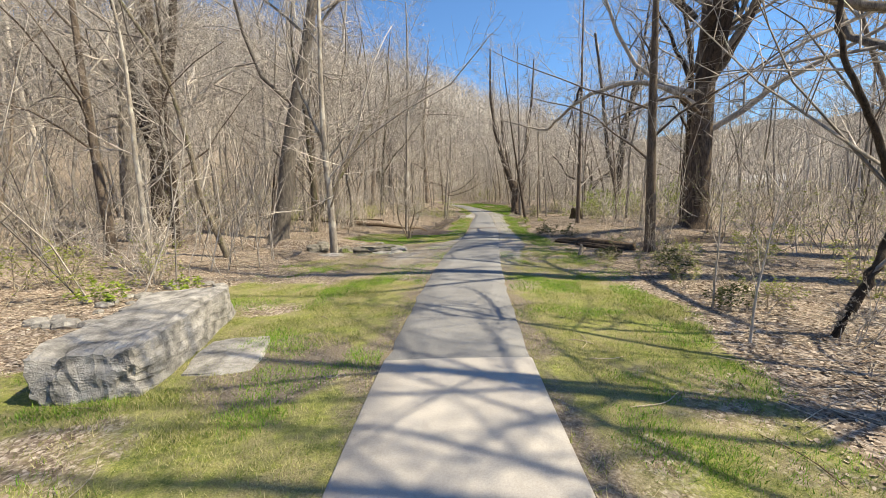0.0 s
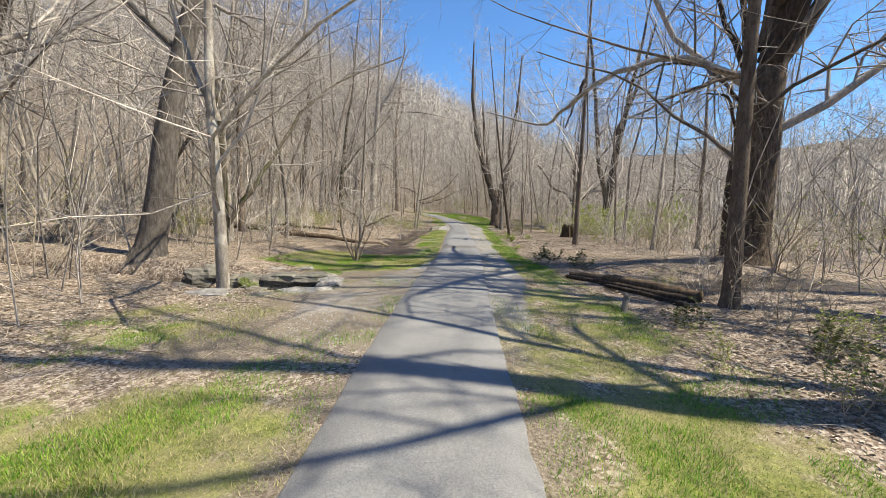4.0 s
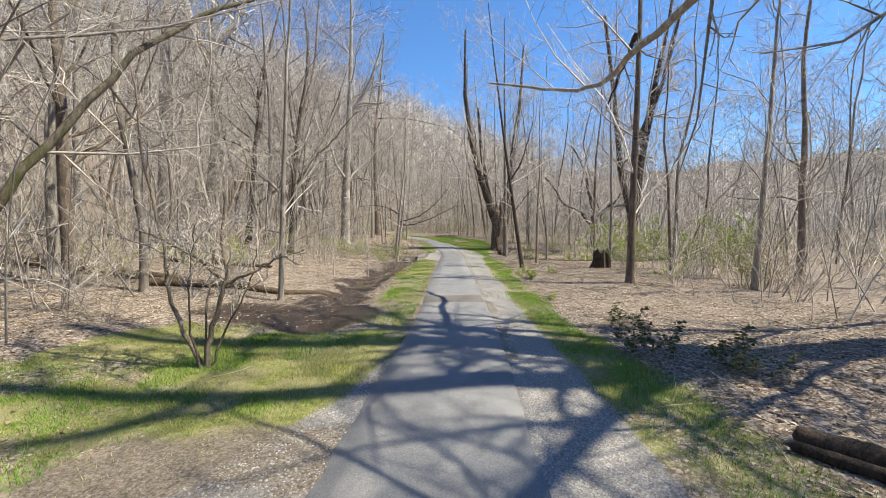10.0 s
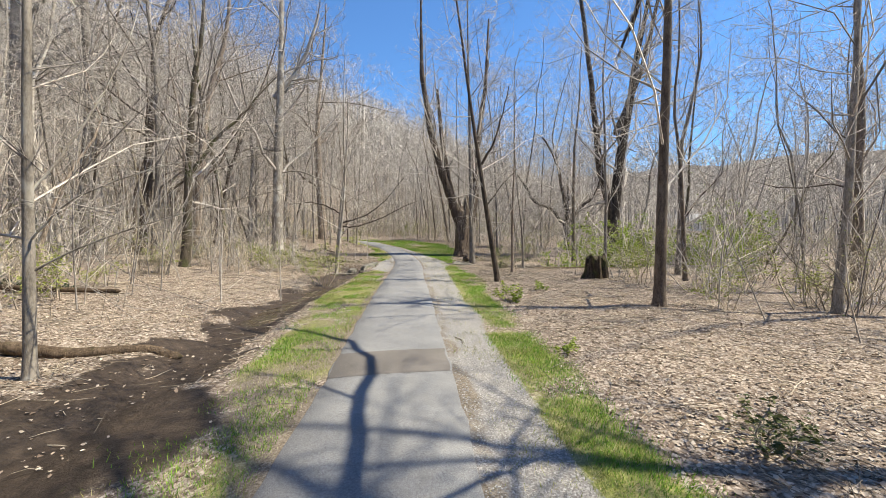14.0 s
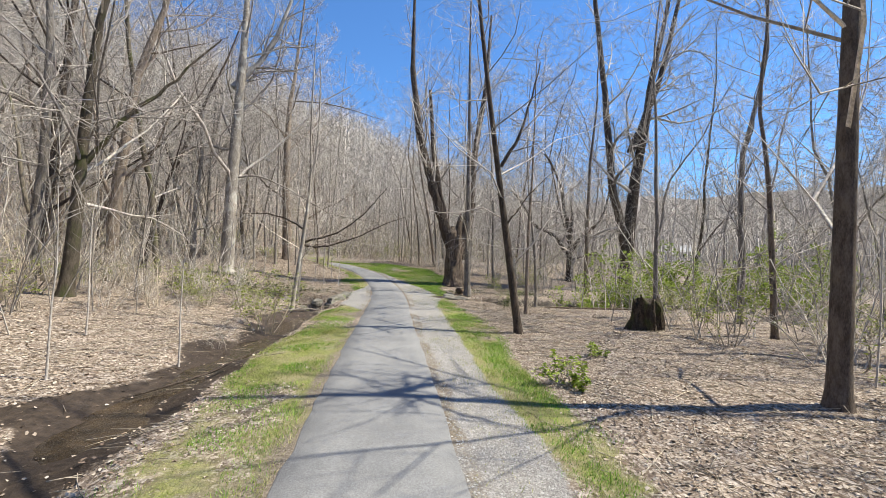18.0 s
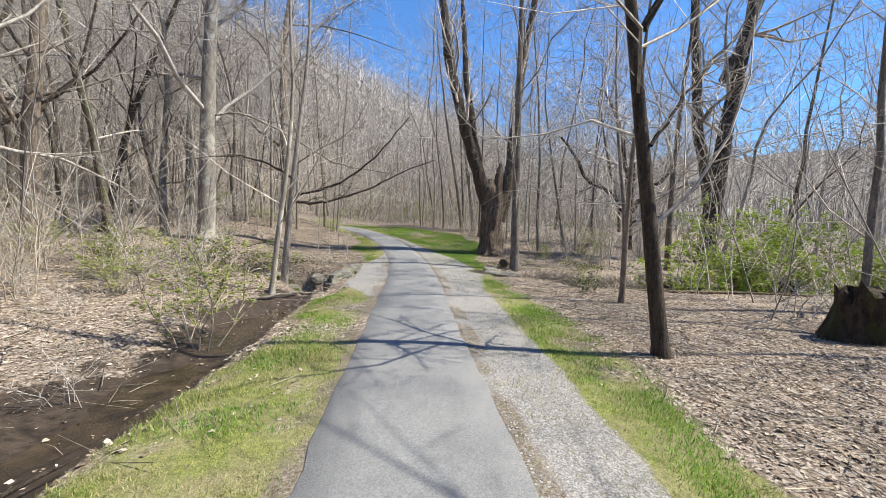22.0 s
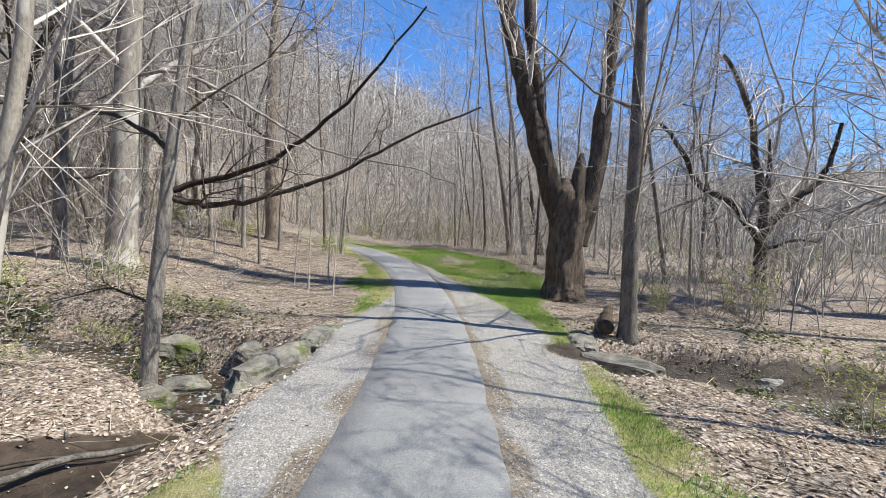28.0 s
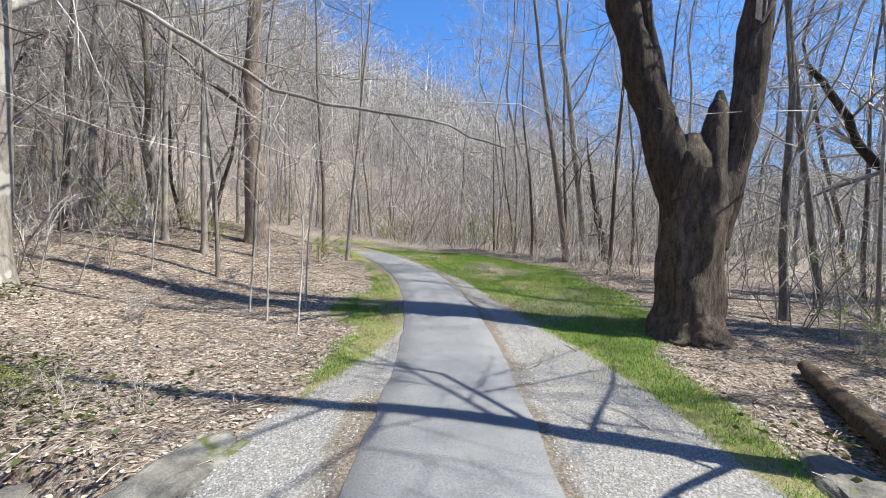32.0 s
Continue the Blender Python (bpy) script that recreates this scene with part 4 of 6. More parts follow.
# ---- named trees ----
GRY = "slender bare grey-barked forest tree in early spring"
tree("tree", -8.97, 11.1, 13, 0.13, (-0.075, 0), BARK_BROWN, TWIG, FULL, 1, "leaning bare tree with reddish-brown bark", group="forest trees")
tree("tree", -11.6, 15.4, 16, 0.27, (0.03, 0), BARK_GREY, TWIG, FULL, 2, GRY, group="forest trees")
tree("tree", -11.9, 17.5, 17, 0.42, (0.05, 0), BARK_DARK, TWIG, FULL, 3, "thick dark bare tree with forked limbs", group="forest trees", limbs=[([(0, 0, 3.5), (-0.7, 0, 6), (-1.1, 0.2, 10), (-1.5, 0, 14)], 0.26), ([(0.1, 0, 4.5), (1.0, 0.2, 7), (1.6, 0, 11), (1.8, 0, 15)], 0.22)])
tree("tree", -8.2, 12.6, 9, 0.12, (0.04, 0), BARK_DARK, TWIG, FULL, 4, "thin dark bare tree among undergrowth", group="forest trees")
tree("tree", -6.75, 9.45, 8, 0.08, (-0.03, 0), BARK_PALE, TWIG, SLIM, 5, "slim whitish sapling beside the grass", group="forest trees")
tree("tree", -6.2, 15.5, 17, 0.33, (0.19, -0.02), BARK_GREY, TWIG, FULL, 6, "thick grey tree leaning over the brook", group="forest trees")
tree("tree", -12.8, 30.5, 17, 0.25, (0.05, 0), BARK_GREY, TWIG, FULL, 7, GRY, group="forest trees")
tree("tree", -3.68, 13.85, 13, 0.14, (0.01, 0), BARK_PALE, TWIG, FULL, 8, "pale-barked young tree rooted by the brook stones", group="forest trees", wobble=0.02, limbs=[([(0, 0, 3.9), (-0.45, 0.1, 4.8), (-1.1, 0.3, 6.4), (-1.4, 0.3, 8.5)], 0.06), ([(0, 0, 3.7), (0.5, -0.1, 4.3), (1.3, 0, 5.0), (2.3, 0.1, 5.4)], 0.045)])
tree("tree", -6.6, 22, 12, 0.15, (0, 0), BARK_BROWN, TWIG, FULL, 9, GRY, group="forest trees")
tree("tree", 6.2, 12.1, 14, 0.155, (-0.01, 0), BARK_BROWN, TWIG, FULL, 10, "upright grey tree beside a fallen log", group="forest trees", wobble=0.015)
tree("tree", 10.15, 16.3, 20, 0.47, (0.01, 0), BARK_UMBER, TWIG, FULL, 11, "massive dark tree with a long arching limb", group="forest trees", wobble=0.015, limbs=[([(-0.1, 0.0, 4.6), (-1.4, 0.1, 5.5), (-3.0, 0.2, 5.75), (-4.5, 0.9, 5.2), (-4.75, 3.0, 4.85), (-4.7, 5.4, 4.65), (-5.6, 6.8, 5.3), (-6.6, 8.1, 5.8)], 0.11, BARK_PALE), ([(0, 0, 5.6), (0.3, -0.7, 8), (0.4, -1.4, 11), (0.5, -2.2, 15), (0.4, -2.4, 19)], 0.34), ([(0, 0.1, 6), (0.3, 0.1, 9), (0, 0.0, 13), (-0.5, -0.4, 19)], 0.32), ([(0.1, 0, 5.4), (1.5, -0.4, 8), (2.6, -1, 12)], 0.22), ([(-0.2, -0.3, 7), (-0.5, -1.6, 8.6), (-0.8, -3.6, 10.6), (-1, -5.5, 12)], 0.16), ([(-0.3, 0.3, 8), (-1.4, 1.2, 10), (-2.2, 1.6, 13)], 0.16), ([(-0.2, -0.2, 4.4), (-1.6, -1.2, 4.9), (-3.2, -1.6, 4.4), (-4.6, -1.5, 3.7)], 0.07)])
tree("tree", 10.5, 17.7, 13, 0.18, (-0.02, 0), BARK_DARK, TWIG, SLIM, 12, "dark bare tree beside a massive trunk", group="forest trees", limbs=[([(-0.1, 0, 5), (-1.2, -0.3, 5.8), (-2.6, -0.5, 5.9), (-4, -0.9, 5.2)], 0.07), ([(0, 0, 6), (-0.8, 0.3, 8), (-1.8, 0.3, 10)], 0.1), ([(0, 0, 4), (-1.0, -0.8, 4.9), (-2.5, -1.8, 4.6)], 0.06)])
tree("tree", 8.2, 24.6, 16, 0.13, (-0.01, 0), BARK_BROWN, TWIG, SLIM, 13, "straight slender grey tree with few low branches", group="forest trees", wobble=0.01, limbs=[([(0, 0, 7.9), (-0.25, 0.4, 6.9), (-0.5, 0.9, 5.8)], 0.09, BARK_DARK)])
tree("tree", -6.05, 19.6, 11, 0.13, (0, 0), BARK_PALE, TWIG, FULL, 14, GRY, group="forest trees")
tree("tree", -13.5, 38, 20, 0.5, (0.02, 0), BARK_GREY, TWIG, FULL, 15, "thick upright grey forest tree", group="forest trees", wobble=0.015)
tree("tree", -10.8, 37.6, 21, 0.27, (0.01, 0), BARK_PALE, TWIG, LIGHT, 16, "tall sycamore with white forked upper limbs", group="forest trees", limbs=[([(0, 0, 11.2), (-1.0, 0, 13.5), (-1.6, 0, 17), (-1.3, 0, 21)], 0.22, BARK_WHITE), ([(0.1, 0, 11.2), (1.5, 0, 12.8), (2.6, 0, 14.5), (3.0, 0, 18)], 0.2, BARK_WHITE)])
tree("tree", -5.7, 18.3, 12, 0.15, (0.03, 0), BARK_MOSS, TWIG, FULL, 17, "mossy tree with one long arching dark limb", group="forest trees", limbs=[([(0, 0, 0.5), (0.6, 0.1, 1.4), (1.3, 0.4, 2.6), (2.2, 1.6, 4.9), (3.5, 2.7, 6.2), (5.4, 4, 7.4)], 0.09)])
tree("tree", -7.5, 22.7, 13, 0.12, (0.015, 0), BARK_GREY, TWIG, FULL, 18, GRY, group="forest trees")
tree("tree", -1.9, 21.9, 9.5, 0.07, (0.03, 0), BARK_PALE, TWIG, SLIM, 19, "slim pale sapling on the leaf litter", group="forest trees", wobble=0.02, limbs=[([(0.03, 0, 1.25), (0.5, 0.1, 1.55), (1.5, 0.3, 1.95), (2.7, 0.6, 2.3)], 0.014), ([(0.05, 0, 1.6), (0.6, -0.2, 2.1), (1.7, -0.3, 2.5), (2.6, -0.2, 2.6)], 0.012), ([(0.05, 0, 2.1), (0.5, 0.2, 2.9), (1.0, 0.3, 4.0), (1.3, 0.3, 5.2)], 0.016), ([(0.03, 0, 2.6), (-0.5, 0.1, 3.0), (-1.2, 0, 3.6)], 0.018)])
tree("tree", -6.3, 34, 14, 0.15, (0.04, 0), BARK_GREY, TWIG, FULL, 20, GRY, group="forest trees")
tree("tree", -9, 38.2, 17, 0.25, (0.13, 0), BARK_DARK, TWIG, FULL, 21, "dark leaning forest tree", group="forest trees")
tree("tree", -6.3, 37.8, 16, 0.24, (0.1, 0), BARK_BROWN, TWIG, FULL, 22, "leaning brown-barked forest tree", group="forest trees")
tree("tree", -3.56, 42.1, 20, 0.34, (0.03, 0), BARK_PALE, TWIG, FULL, 23, "thick pale-barked tree at the foot of the slope", group="forest trees", wobble=0.015, limbs=[([(0, 0, 6.0), (-1.2, 0, 6.1), (-2.4, 0.2, 5.7)], 0.08), ([(0, 0, 9), (1.6, 0.2, 11), (2.6, 0, 14)], 0.16, BARK_WHITE), ([(0, 0, 4.6), (1.4, -0.2, 4.9), (3.2, -0.3, 4.0), (4.9, -0.3, 3.0), (6.9, -0.2, 2.9), (8.2, 0, 2.5)], 0.05)])
tree("tree", -4.8, 32.9, 12, 0.18, (0.07, 0), BARK_MOSS, TWIG, FULL, 24, "mossy tree with a long limb reaching sideways", group="forest trees", limbs=[([(0.1, 0, 3.2), (1.1, 0, 4.6), (2.0, 0.1, 5.6), (3.3, 0.3, 7.2)], 0.08)])
tree("tree", -7.5, 43, 14, 0.15, (0.25, 0), BARK_DARK, TWIG, FULL, 25, "thin dark tree leaning hard over", group="forest trees")
tree("tree", 0.26, 36.71, 9.5, 0.105, (0.075, 0), BARK_GREY, BARK_BROWN, YOUNG, 26, "young tree with low limbs reaching over the path", group="forest trees", wobble=0.02, limbs=[([(0.2, 0.0, 2.7), (0.4, 0, 2.79), (1.1, -0.06, 2.94), (2.04, -0.3, 3.48), (2.53, -0.4, 3.96), (3.24, -0.6, 4.88)], 0.045, BARK_DARK), ([(0.2, 0, 2.64), (0.5, 0, 2.56), (0.95, 0, 2.57), (1.64, -0.06, 2.8), (2.3, -0.2, 2.99), (2.94, -0.4, 3.4), (3.9, -0.7, 3.78)], 0.045, BARK_DARK), ([(0.25, 0, 3.2), (-0.4, 0.2, 3.6), (-1.3, 0.3, 3.8), (-2.2, 0.2, 3.6)], 0.035, BARK_DARK), ([(0.05, 0, 1.3), (-0.5, 0.1, 1.5), (-1.1, 0.0, 1.3)], 0.02, BARK_DARK)])
tree("tree", 0.45, 34.4, 9, 0.065, (0.07, 0), BARK_PALE, TWIG, SLIM, 27, "slim pale tree leaning beside the ditch", group="forest trees")
tree("tree", 6.07, 29.59, 12, 0.1, (-0.15, 0.03), BARK_DARK, TWIG, SLIM, 28, "dark thin tree leaning towards the path", group="forest trees", wobble=0.006, limbs=[([(-0.55, 0, 3.9), (0.0, 0, 4.9), (0.4, 0.1, 6.5)], 0.05), ([(-0.35, 0, 2.6), (0.3, 0.2, 3.4), (0.9, 0.4, 3.9)], 0.025)])
tree("tree", 7.72, 32.85, 9, 0.066, (0.01, 0), BARK_BROWN, TWIG, SLIM, 29, "brown sapling on the leaf litter", group="forest trees")
tree("tree", 8.8, 34.4, 9, 0.065, (-0.04, 0), BARK_GREY, TWIG, SLIM, 30, "thin grey tree by the creek bank", group="forest trees")
tree("tree", 17.4, 41, 20, 0.42, (0.06, 0), BARK_DARK, TWIG, FULL, 31, "large dark tree with pale upper limbs", group="forest trees", limbs=[([(0, 0, 2.5), (-0.9, 0, 6), (-1.5, 0, 11), (-2.4, 0, 17)], 0.26), ([(0.2, 0, 8), (2, 0, 12), (3.4, 0, 18)], 0.22)])
tree("apple_tree", 16.5, 45.4, 5.5, 0.27, (0, 0), BARK_DARK, TWIG, LIGHT, 32, "gnarled dark tree with crooked spreading limbs", group="forest trees", steps=6, limbs=[([(0, 0, 1.6), (-1.2, 0, 3.2), (-2.6, 0, 3.5), (-3.4, 0, 5.0), (-4.2, 0, 5.8)], 0.15), ([(0, 0, 2.0), (1.2, 0, 3.4), (2.4, 0, 4.3), (2.9, 0, 6.3)], 0.15), ([(0, 0, 3), (-0.5, 0, 5), (-0.9, 0, 7), (-2.0, 0, 8.4)], 0.15), ([(0, 0, 1.4), (1.4, 0, 1.9), (2.4, 0, 1.8), (2.9, 0, 2.6)], 0.07)])
tree("tree", 7.36, 38.25, 15, 0.15, (-0.03, 0), BARK_GREY, TWIG, SLIM, 34, "straight grey tree rooted at the creek headwall", group="forest trees", wobble=0.01)
for k, (x, y, h, r, lx) in enumerate([(8.5, 51, 15, 0.13, -0.12), (9.4, 51.5, 16, 0.16, -0.1), (8.9, 52.5, 14, 0.09, -0.05), (0.23, 47.8, 13, 0.06, -0.03), (0.84, 48.2, 14, 0.06, 0.02), (0.5, 50, 12, 0.05, 0.05), (6.2, 54.3, 6, 0.05, -0.02), (12.5, 44.9, 12, 0.09, -0.15), (-9, 49.9, 14, 0.16, 0.05), (13.5, 38.6, 13, 0.12, -0.03), (-5.1, 42.3, 13, 0.15, 0), (10.5, 30.5, 12, 0.07, 0.02), (12.2, 28.5, 11, 0.08, -0.05), (11.5, 23.5, 12, 0.1, 0.03), (14, 31, 13, 0.12, 0.05), (15.5, 26, 14, 0.14, -0.04)]):
    tree("tree", x, y, h, r, (lx, 0), BARK_GREY if k % 3 else BARK_BROWN, TWIG, SLIM, 40 + k, GRY, group="forest trees")
tree("tree", -1.5, 47.2, 17, 0.3, (-0.03, 0), BARK_BROWN, TWIG, FULL, 60, "thick brown tree with rough bark", group="forest trees")
tree("tree", 10.4, 52, 5, 0.2, (-0.2, 0), BARK_DARK, TWIG, SLIM, 61, "broken dark trunk among young trees", group="forest trees")
tree("tree", 4.5, 4.55, 0.5, 0.06, (0.45, 0), BARK_DARK, TWIG, SLIM, 62, "crooked dark small tree bent like a bow", group="forest trees", wobble=0.02, steps=3, limbs=[([(0.17, 0, 0.35), (0.38, 0, 0.8), (0.58, 0.02, 1.3), (0.46, 0.03, 1.95), (0.16, 0.0, 2.5), (-0.12, 0, 3.0), (-0.3, 0, 3.6), (-0.3, 0.05, 4.9), (0.0, 0.1, 6.3)], 0.055), ([(0.0, 0.1, 6.2), (0.5, 0.4, 7.6), (0.7, 0.8, 9.4)], 0.036), ([(-0.3, 0.05, 4.9), (0.6, 0.9, 6.2), (1.2, 1.7, 7.4)], 0.036)])
for k, (x, y, h) in enumerate([(3.5, 4.5, 1.9), (4.2, 3.2, 2.2), (4.0, 5.9, 2.4), (0.96, 42.1, 4.2), (1.69, 41.4, 2.9), (1.28, 43.0, 3.6), (0.5, 42.5, 3), (-2.2, 44, 3), (-0.5, 28.2, 2.6), (-1.6, 27.0, 3.0), (-2.4, 29.3, 3.2)]):
    tree("sapling", x, y, h, 0.018, (0.02, 0), TWIG, TWIG, [(6, 0.4, 25, 55, 0.2, 3, 0.3, 0.6, 3), (2, 0.5, 25, 55, 0.1, 2, 0.2, 0.7, 3)], 70 + k, "thin bare sapling stem in the leaf litter", group="saplings", steps=6, sink=0.02)


def maple():
    """The old maple with two great stems and a broken stub between them."""
    rng = np.random.default_rng(33)
    root = new("maple_tree")
    x, y = 7.72, 42.1
    root.location = (x, y, float(height(x, y)) - 0.05)
    tagged(root, "old dark maple with split trunk and broken stub", "tree", "forest trees")
    stems = [([(0, 0, -0.1), (0, 0, 0.12), (0, 0, 0.5), (-0.02, 0, 1.2), (-0.05, 0, 2.0), (-0.05, 0, 2.7)], [0.78, 0.62, 0.5, 0.44, 0.47, 0.42], "trunk"),
             ([(-0.12, 0, 1.7), (-0.45, 0, 2.9), (-0.95, 0, 4.2), (-1.5, 0, 5.9), (-2.05, 0, 7.8), (-2.6, 0, 11.5), (-2.6, 0, 16)], [0.32, 0.28, 0.25, 0.22, 0.19, 0.13, 0.05], "stem"),
             ([(0.1, 0, 1.6), (0.4, -0.05, 2.6), (0.65, -0.1, 3.6), (0.85, 0, 5.2), (1.0, 0, 7.5), (1.5, 0, 11), (1.7, 0, 15)], [0.3, 0.24, 0.23, 0.2, 0.17, 0.12, 0.05], "stem"),
             ([(-0.3, 0.05, 2.5), (-0.62, 0.08, 3.7), (-0.95, 0.1, 5.2), (-1.3, 0.1, 7.2), (-1.6, 0.1, 10.5)], [0.21, 0.19, 0.17, 0.14, 0.07], "stem"),
             ([(0.4, 0.05, 1.5), (0.62, 0.1, 2.5), (0.85, 0.12, 3.6), (1.0, 0.1, 4.6)], [0.2, 0.19, 0.18, 0.15], "stem"),
             ([(0.12, -0.12, 2.3), (0.18, -0.15, 3.2), (0.22, -0.12, 3.7), (0.24, -0.1, 3.95)], [0.26, 0.2, 0.14, 0.05], "broken_stub"),
             ([(-0.2, -0.1, 2.2), (-0.16, -0.1, 2.9), (-0.14, -0.08, 3.25)], [0.32, 0.27, 0.14], "broken_stub")]
    store = []
    for line, rr, nm in stems:
        line, rr = np.array(line, float), np.array(rr, float)
        t, fine = np.linspace(0, 1, len(line)), np.linspace(0, 1, 12 * len(line))
        l2 = np.stack([np.interp(fine, t, line[:, k]) for k in range(3)], 1)
        r2 = np.interp(fine, t, rr)
        for _ in range(2):
            l2[1:-1] = 0.25 * l2[:-2] + 0.5 * l2[1:-1] + 0.25 * l2[2:]
        tb = Tubes()
        tb.add(l2, r2, 44)
        v = tb.v[0]
        for k in range(len(v)):
            c = l2[k // 44]
            d = v[k] - c
            g = noise.noise(Vector((v[k][0] * 5, v[k][1] * 5, v[k][2] * 0.9))) * 0.22 + noise.noise(Vector((v[k][0] * 2, v[k][1] * 2 + 7, v[k][2] * 1.3))) * 0.2
            g += abs(noise.noise(Vector((v[k][0] * 15, v[k][1] * 15, v[k][2] * 1.4)))) * 0.16 - 0.05
            v[k] = c + d * (1 + g)
        part(nm, tb.mesh(nm, BARK_UMBER), None, root)
        if nm == "stem" and line[-1][2] > 6:
            sprout(rng, store, l2, r2, 0, [(10, 0.28, 25, 55, 0.35, 5, 0.42, 0.33, 4), (7, 0.5, 25, 60, 0.15, 3, 0.15, 0.5, 3), (8, 0.5, 25, 65, 0.05, 1, 0.1, 0.65, 3), (2, 0.7, 20, 60, 0, 1, 0.2, 0.8, 3)])
    cw = Tubes()
    for level, lines, radii, sides in store:
        cw.batch(lines, radii, sides)
    part("crown", cw.mesh("crown", TWIG), None, root)


maple()

# unseen trees added right of the view, to throw branch shadows over the walk
for k, (x, y, h, r) in enumerate([(10.4, -1.4, 14, 0.15), (13.5, 8.4, 15, 0.2), (9.4, 7.4, 20, 0.42), (12.4, 10.7, 18, 0.4), (14.8, 12.4, 21, 0.42), (6.9, 0.5, 15, 0.2), (7.3, 2.0, 15, 0.2)]):
    tree("tree", x, y, h, r, (-0.02, 0), BARK_GREY, TWIG, LIGHT if y > 10 else FULL, 90 + k, GRY, group="forest trees")

# the many-stemmed small tree on the grass
sap = new("bush_tree")
sap.location = (-1.42, 17.25, float(height(-1.42, 17.25)) - 0.03)
tagged(sap, "many-stemmed bare small tree growing from the grass", "small tree")
rs = np.random.default_rng(81)
twg = Tubes()
STEMS = [([(0, 0, 0), (-0.2, 0, 0.4), (-0.42, 0.05, 1.0), (-0.42, 0, 1.5), (-0.6, 0, 2.5), (-0.8, 0.1, 3.7)], 0.034), ([(0.05, 0, 0), (0.1, 0, 0.5), (0.25, 0, 0.95), (0.32, 0, 1.15), (0.2, 0.1, 1.6), (0.25, 0.1, 2.2)], 0.038), ([(0.3, 0, 1.08), (0.6, -0.05, 1.2), (0.9, -0.05, 1.36), (1.25, 0, 1.5)], 0.022), ([(0.28, 0, 1.1), (0.0, -0.1, 1.4), (-0.35, -0.1, 1.6), (-0.75, 0, 1.75)], 0.02), ([(0.02, 0.03, 0), (0.0, 0.1, 0.7), (0.06, 0.2, 1.4), (0.0, 0.2, 2.0)], 0.018), ([(-0.03, -0.03, 0), (-0.1, -0.1, 0.6), (-0.05, -0.2, 1.2), (0.1, -0.3, 1.8)], 0.016), ([(0.06, 0.02, 0), (0.25, 0.1, 0.5), (0.5, 0.2, 1.0), (0.6, 0.2, 1.5)], 0.016)]
for pts, r0 in STEMS:
    pts = np.array(pts, float)
    fine = np.linspace(0, 1, 4 * len(pts))
    line = np.stack([np.interp(fine, np.linspace(0, 1, len(pts)), pts[:, k]) for k in range(3)], 1)
    line[1:-1] = 0.25 * line[:-2] + 0.5 * line[1:-1] + 0.25 * line[2:]
    line[1:-1] += rs.normal(0, 0.012, (len(line) - 2, 3))
    rr = np.linspace(r0, r0 * 0.35, len(line))
    tb = Tubes()
    tb.add(line, rr, 8)
    part("stem", tb.mesh("stem", BARK_BROWN), None, sap)
    st = []
    sprout(rs, st, line, rr, 0, [(11, 0.34, 35, 75, 0.0, 5, 0.4, 0.5, 4), (6, 0.5, 25, 70, 0.0, 3, 0.15, 0.6, 3), (6, 0.5, 25, 65, 0.0, 1, 0.1, 0.7, 3)])
    for level, lines, radii, sides in st:
        twg.batch(lines, radii, sides)
part("crown", twg.mesh("crown", TWIG), None, sap)

# ---- fallen wood ----
def log(name, pts, r, mat, label, seed, group="fallen wood"):
    rng = np.random.default_rng(seed)
    pts = np.array(pts, float)
    t, fine = np.linspace(0, 1, len(pts)), np.linspace(0, 1, (14 if r > 0.05 else 3) * len(pts))
    l2 = np.stack([np.interp(fine, t, pts[:, k]) for k in range(3)], 1)
    for _ in range(2):
        l2[1:-1] = 0.25 * l2[:-2] + 0.5 * l2[1:-1] + 0.25 * l2[2:]
    h = height(l2[:, 0], l2[:, 1])
    l2[:, 2] += np.maximum(np.linspace(h[0], h[-1], len(h)), h - 0.05) if r > 0.05 else h
    rr = r * (1 - 0.35 * np.linspace(0, 1, len(l2))) * (1 + rng.normal(0, 0.03, len(l2)))
    rr[0], rr[-1] = rr[0] * 0.03, rr[-1] * 0.03
    tb = Tubes()
    sides = 16 if r > 0.05 else 6
    tb.add(l2, rr, sides)
    if r > 0.05:
        # furrows and knots in the bark
        v, c = tb.v[0], np.repeat(l2, sides, axis=0)
        k = np.array([0.22 * noise.noise(Vector(p) * 4.0) + 0.14 * abs(noise.noise(Vector((p[0] * 11, p[1] * 5, p[2] * 16)))) for p in v])
        tb.v[0] = c + (v - c) * (1 + k)[:, None]
    return tagged(part(name, tb.mesh(name, mat), None), label, "log", group)


log("fallen_log", [(5.88, 12.4, 0.1), (5.6, 12.85, 0.13), (5.3, 13.3, 0.15), (4.95, 14.0, 0.15), (4.6, 14.6, 0.1), (4.3, 15.1, 0.05)], 0.125, DEADWOOD, "bent brown fallen log beside the path", 1)
log("fallen_log", [(5.7, 12.3, 0.05), (5.0, 13.4, 0.07), (4.62, 14.2, 0.07), (4.15, 15.0, 0.05)], 0.07, BARK_DARK, "dark fallen branch under a larger log", 2)
log("fallen_log", [(5.3, 11.9, 0.04), (5.0, 12.9, 0.06), (4.6, 13.8, 0.05)], 0.06, BARK_DARK, "rotting dark branch on the leaves", 3)
log("log_stump", [(3.98, 11.72, -0.03), (4.0, 11.75, 0.08), (4.05, 11.78, 0.2), (4.03, 11.76, 0.3)], 0.06, BARK_GREY, "short grey splintered stub of wood", 4)
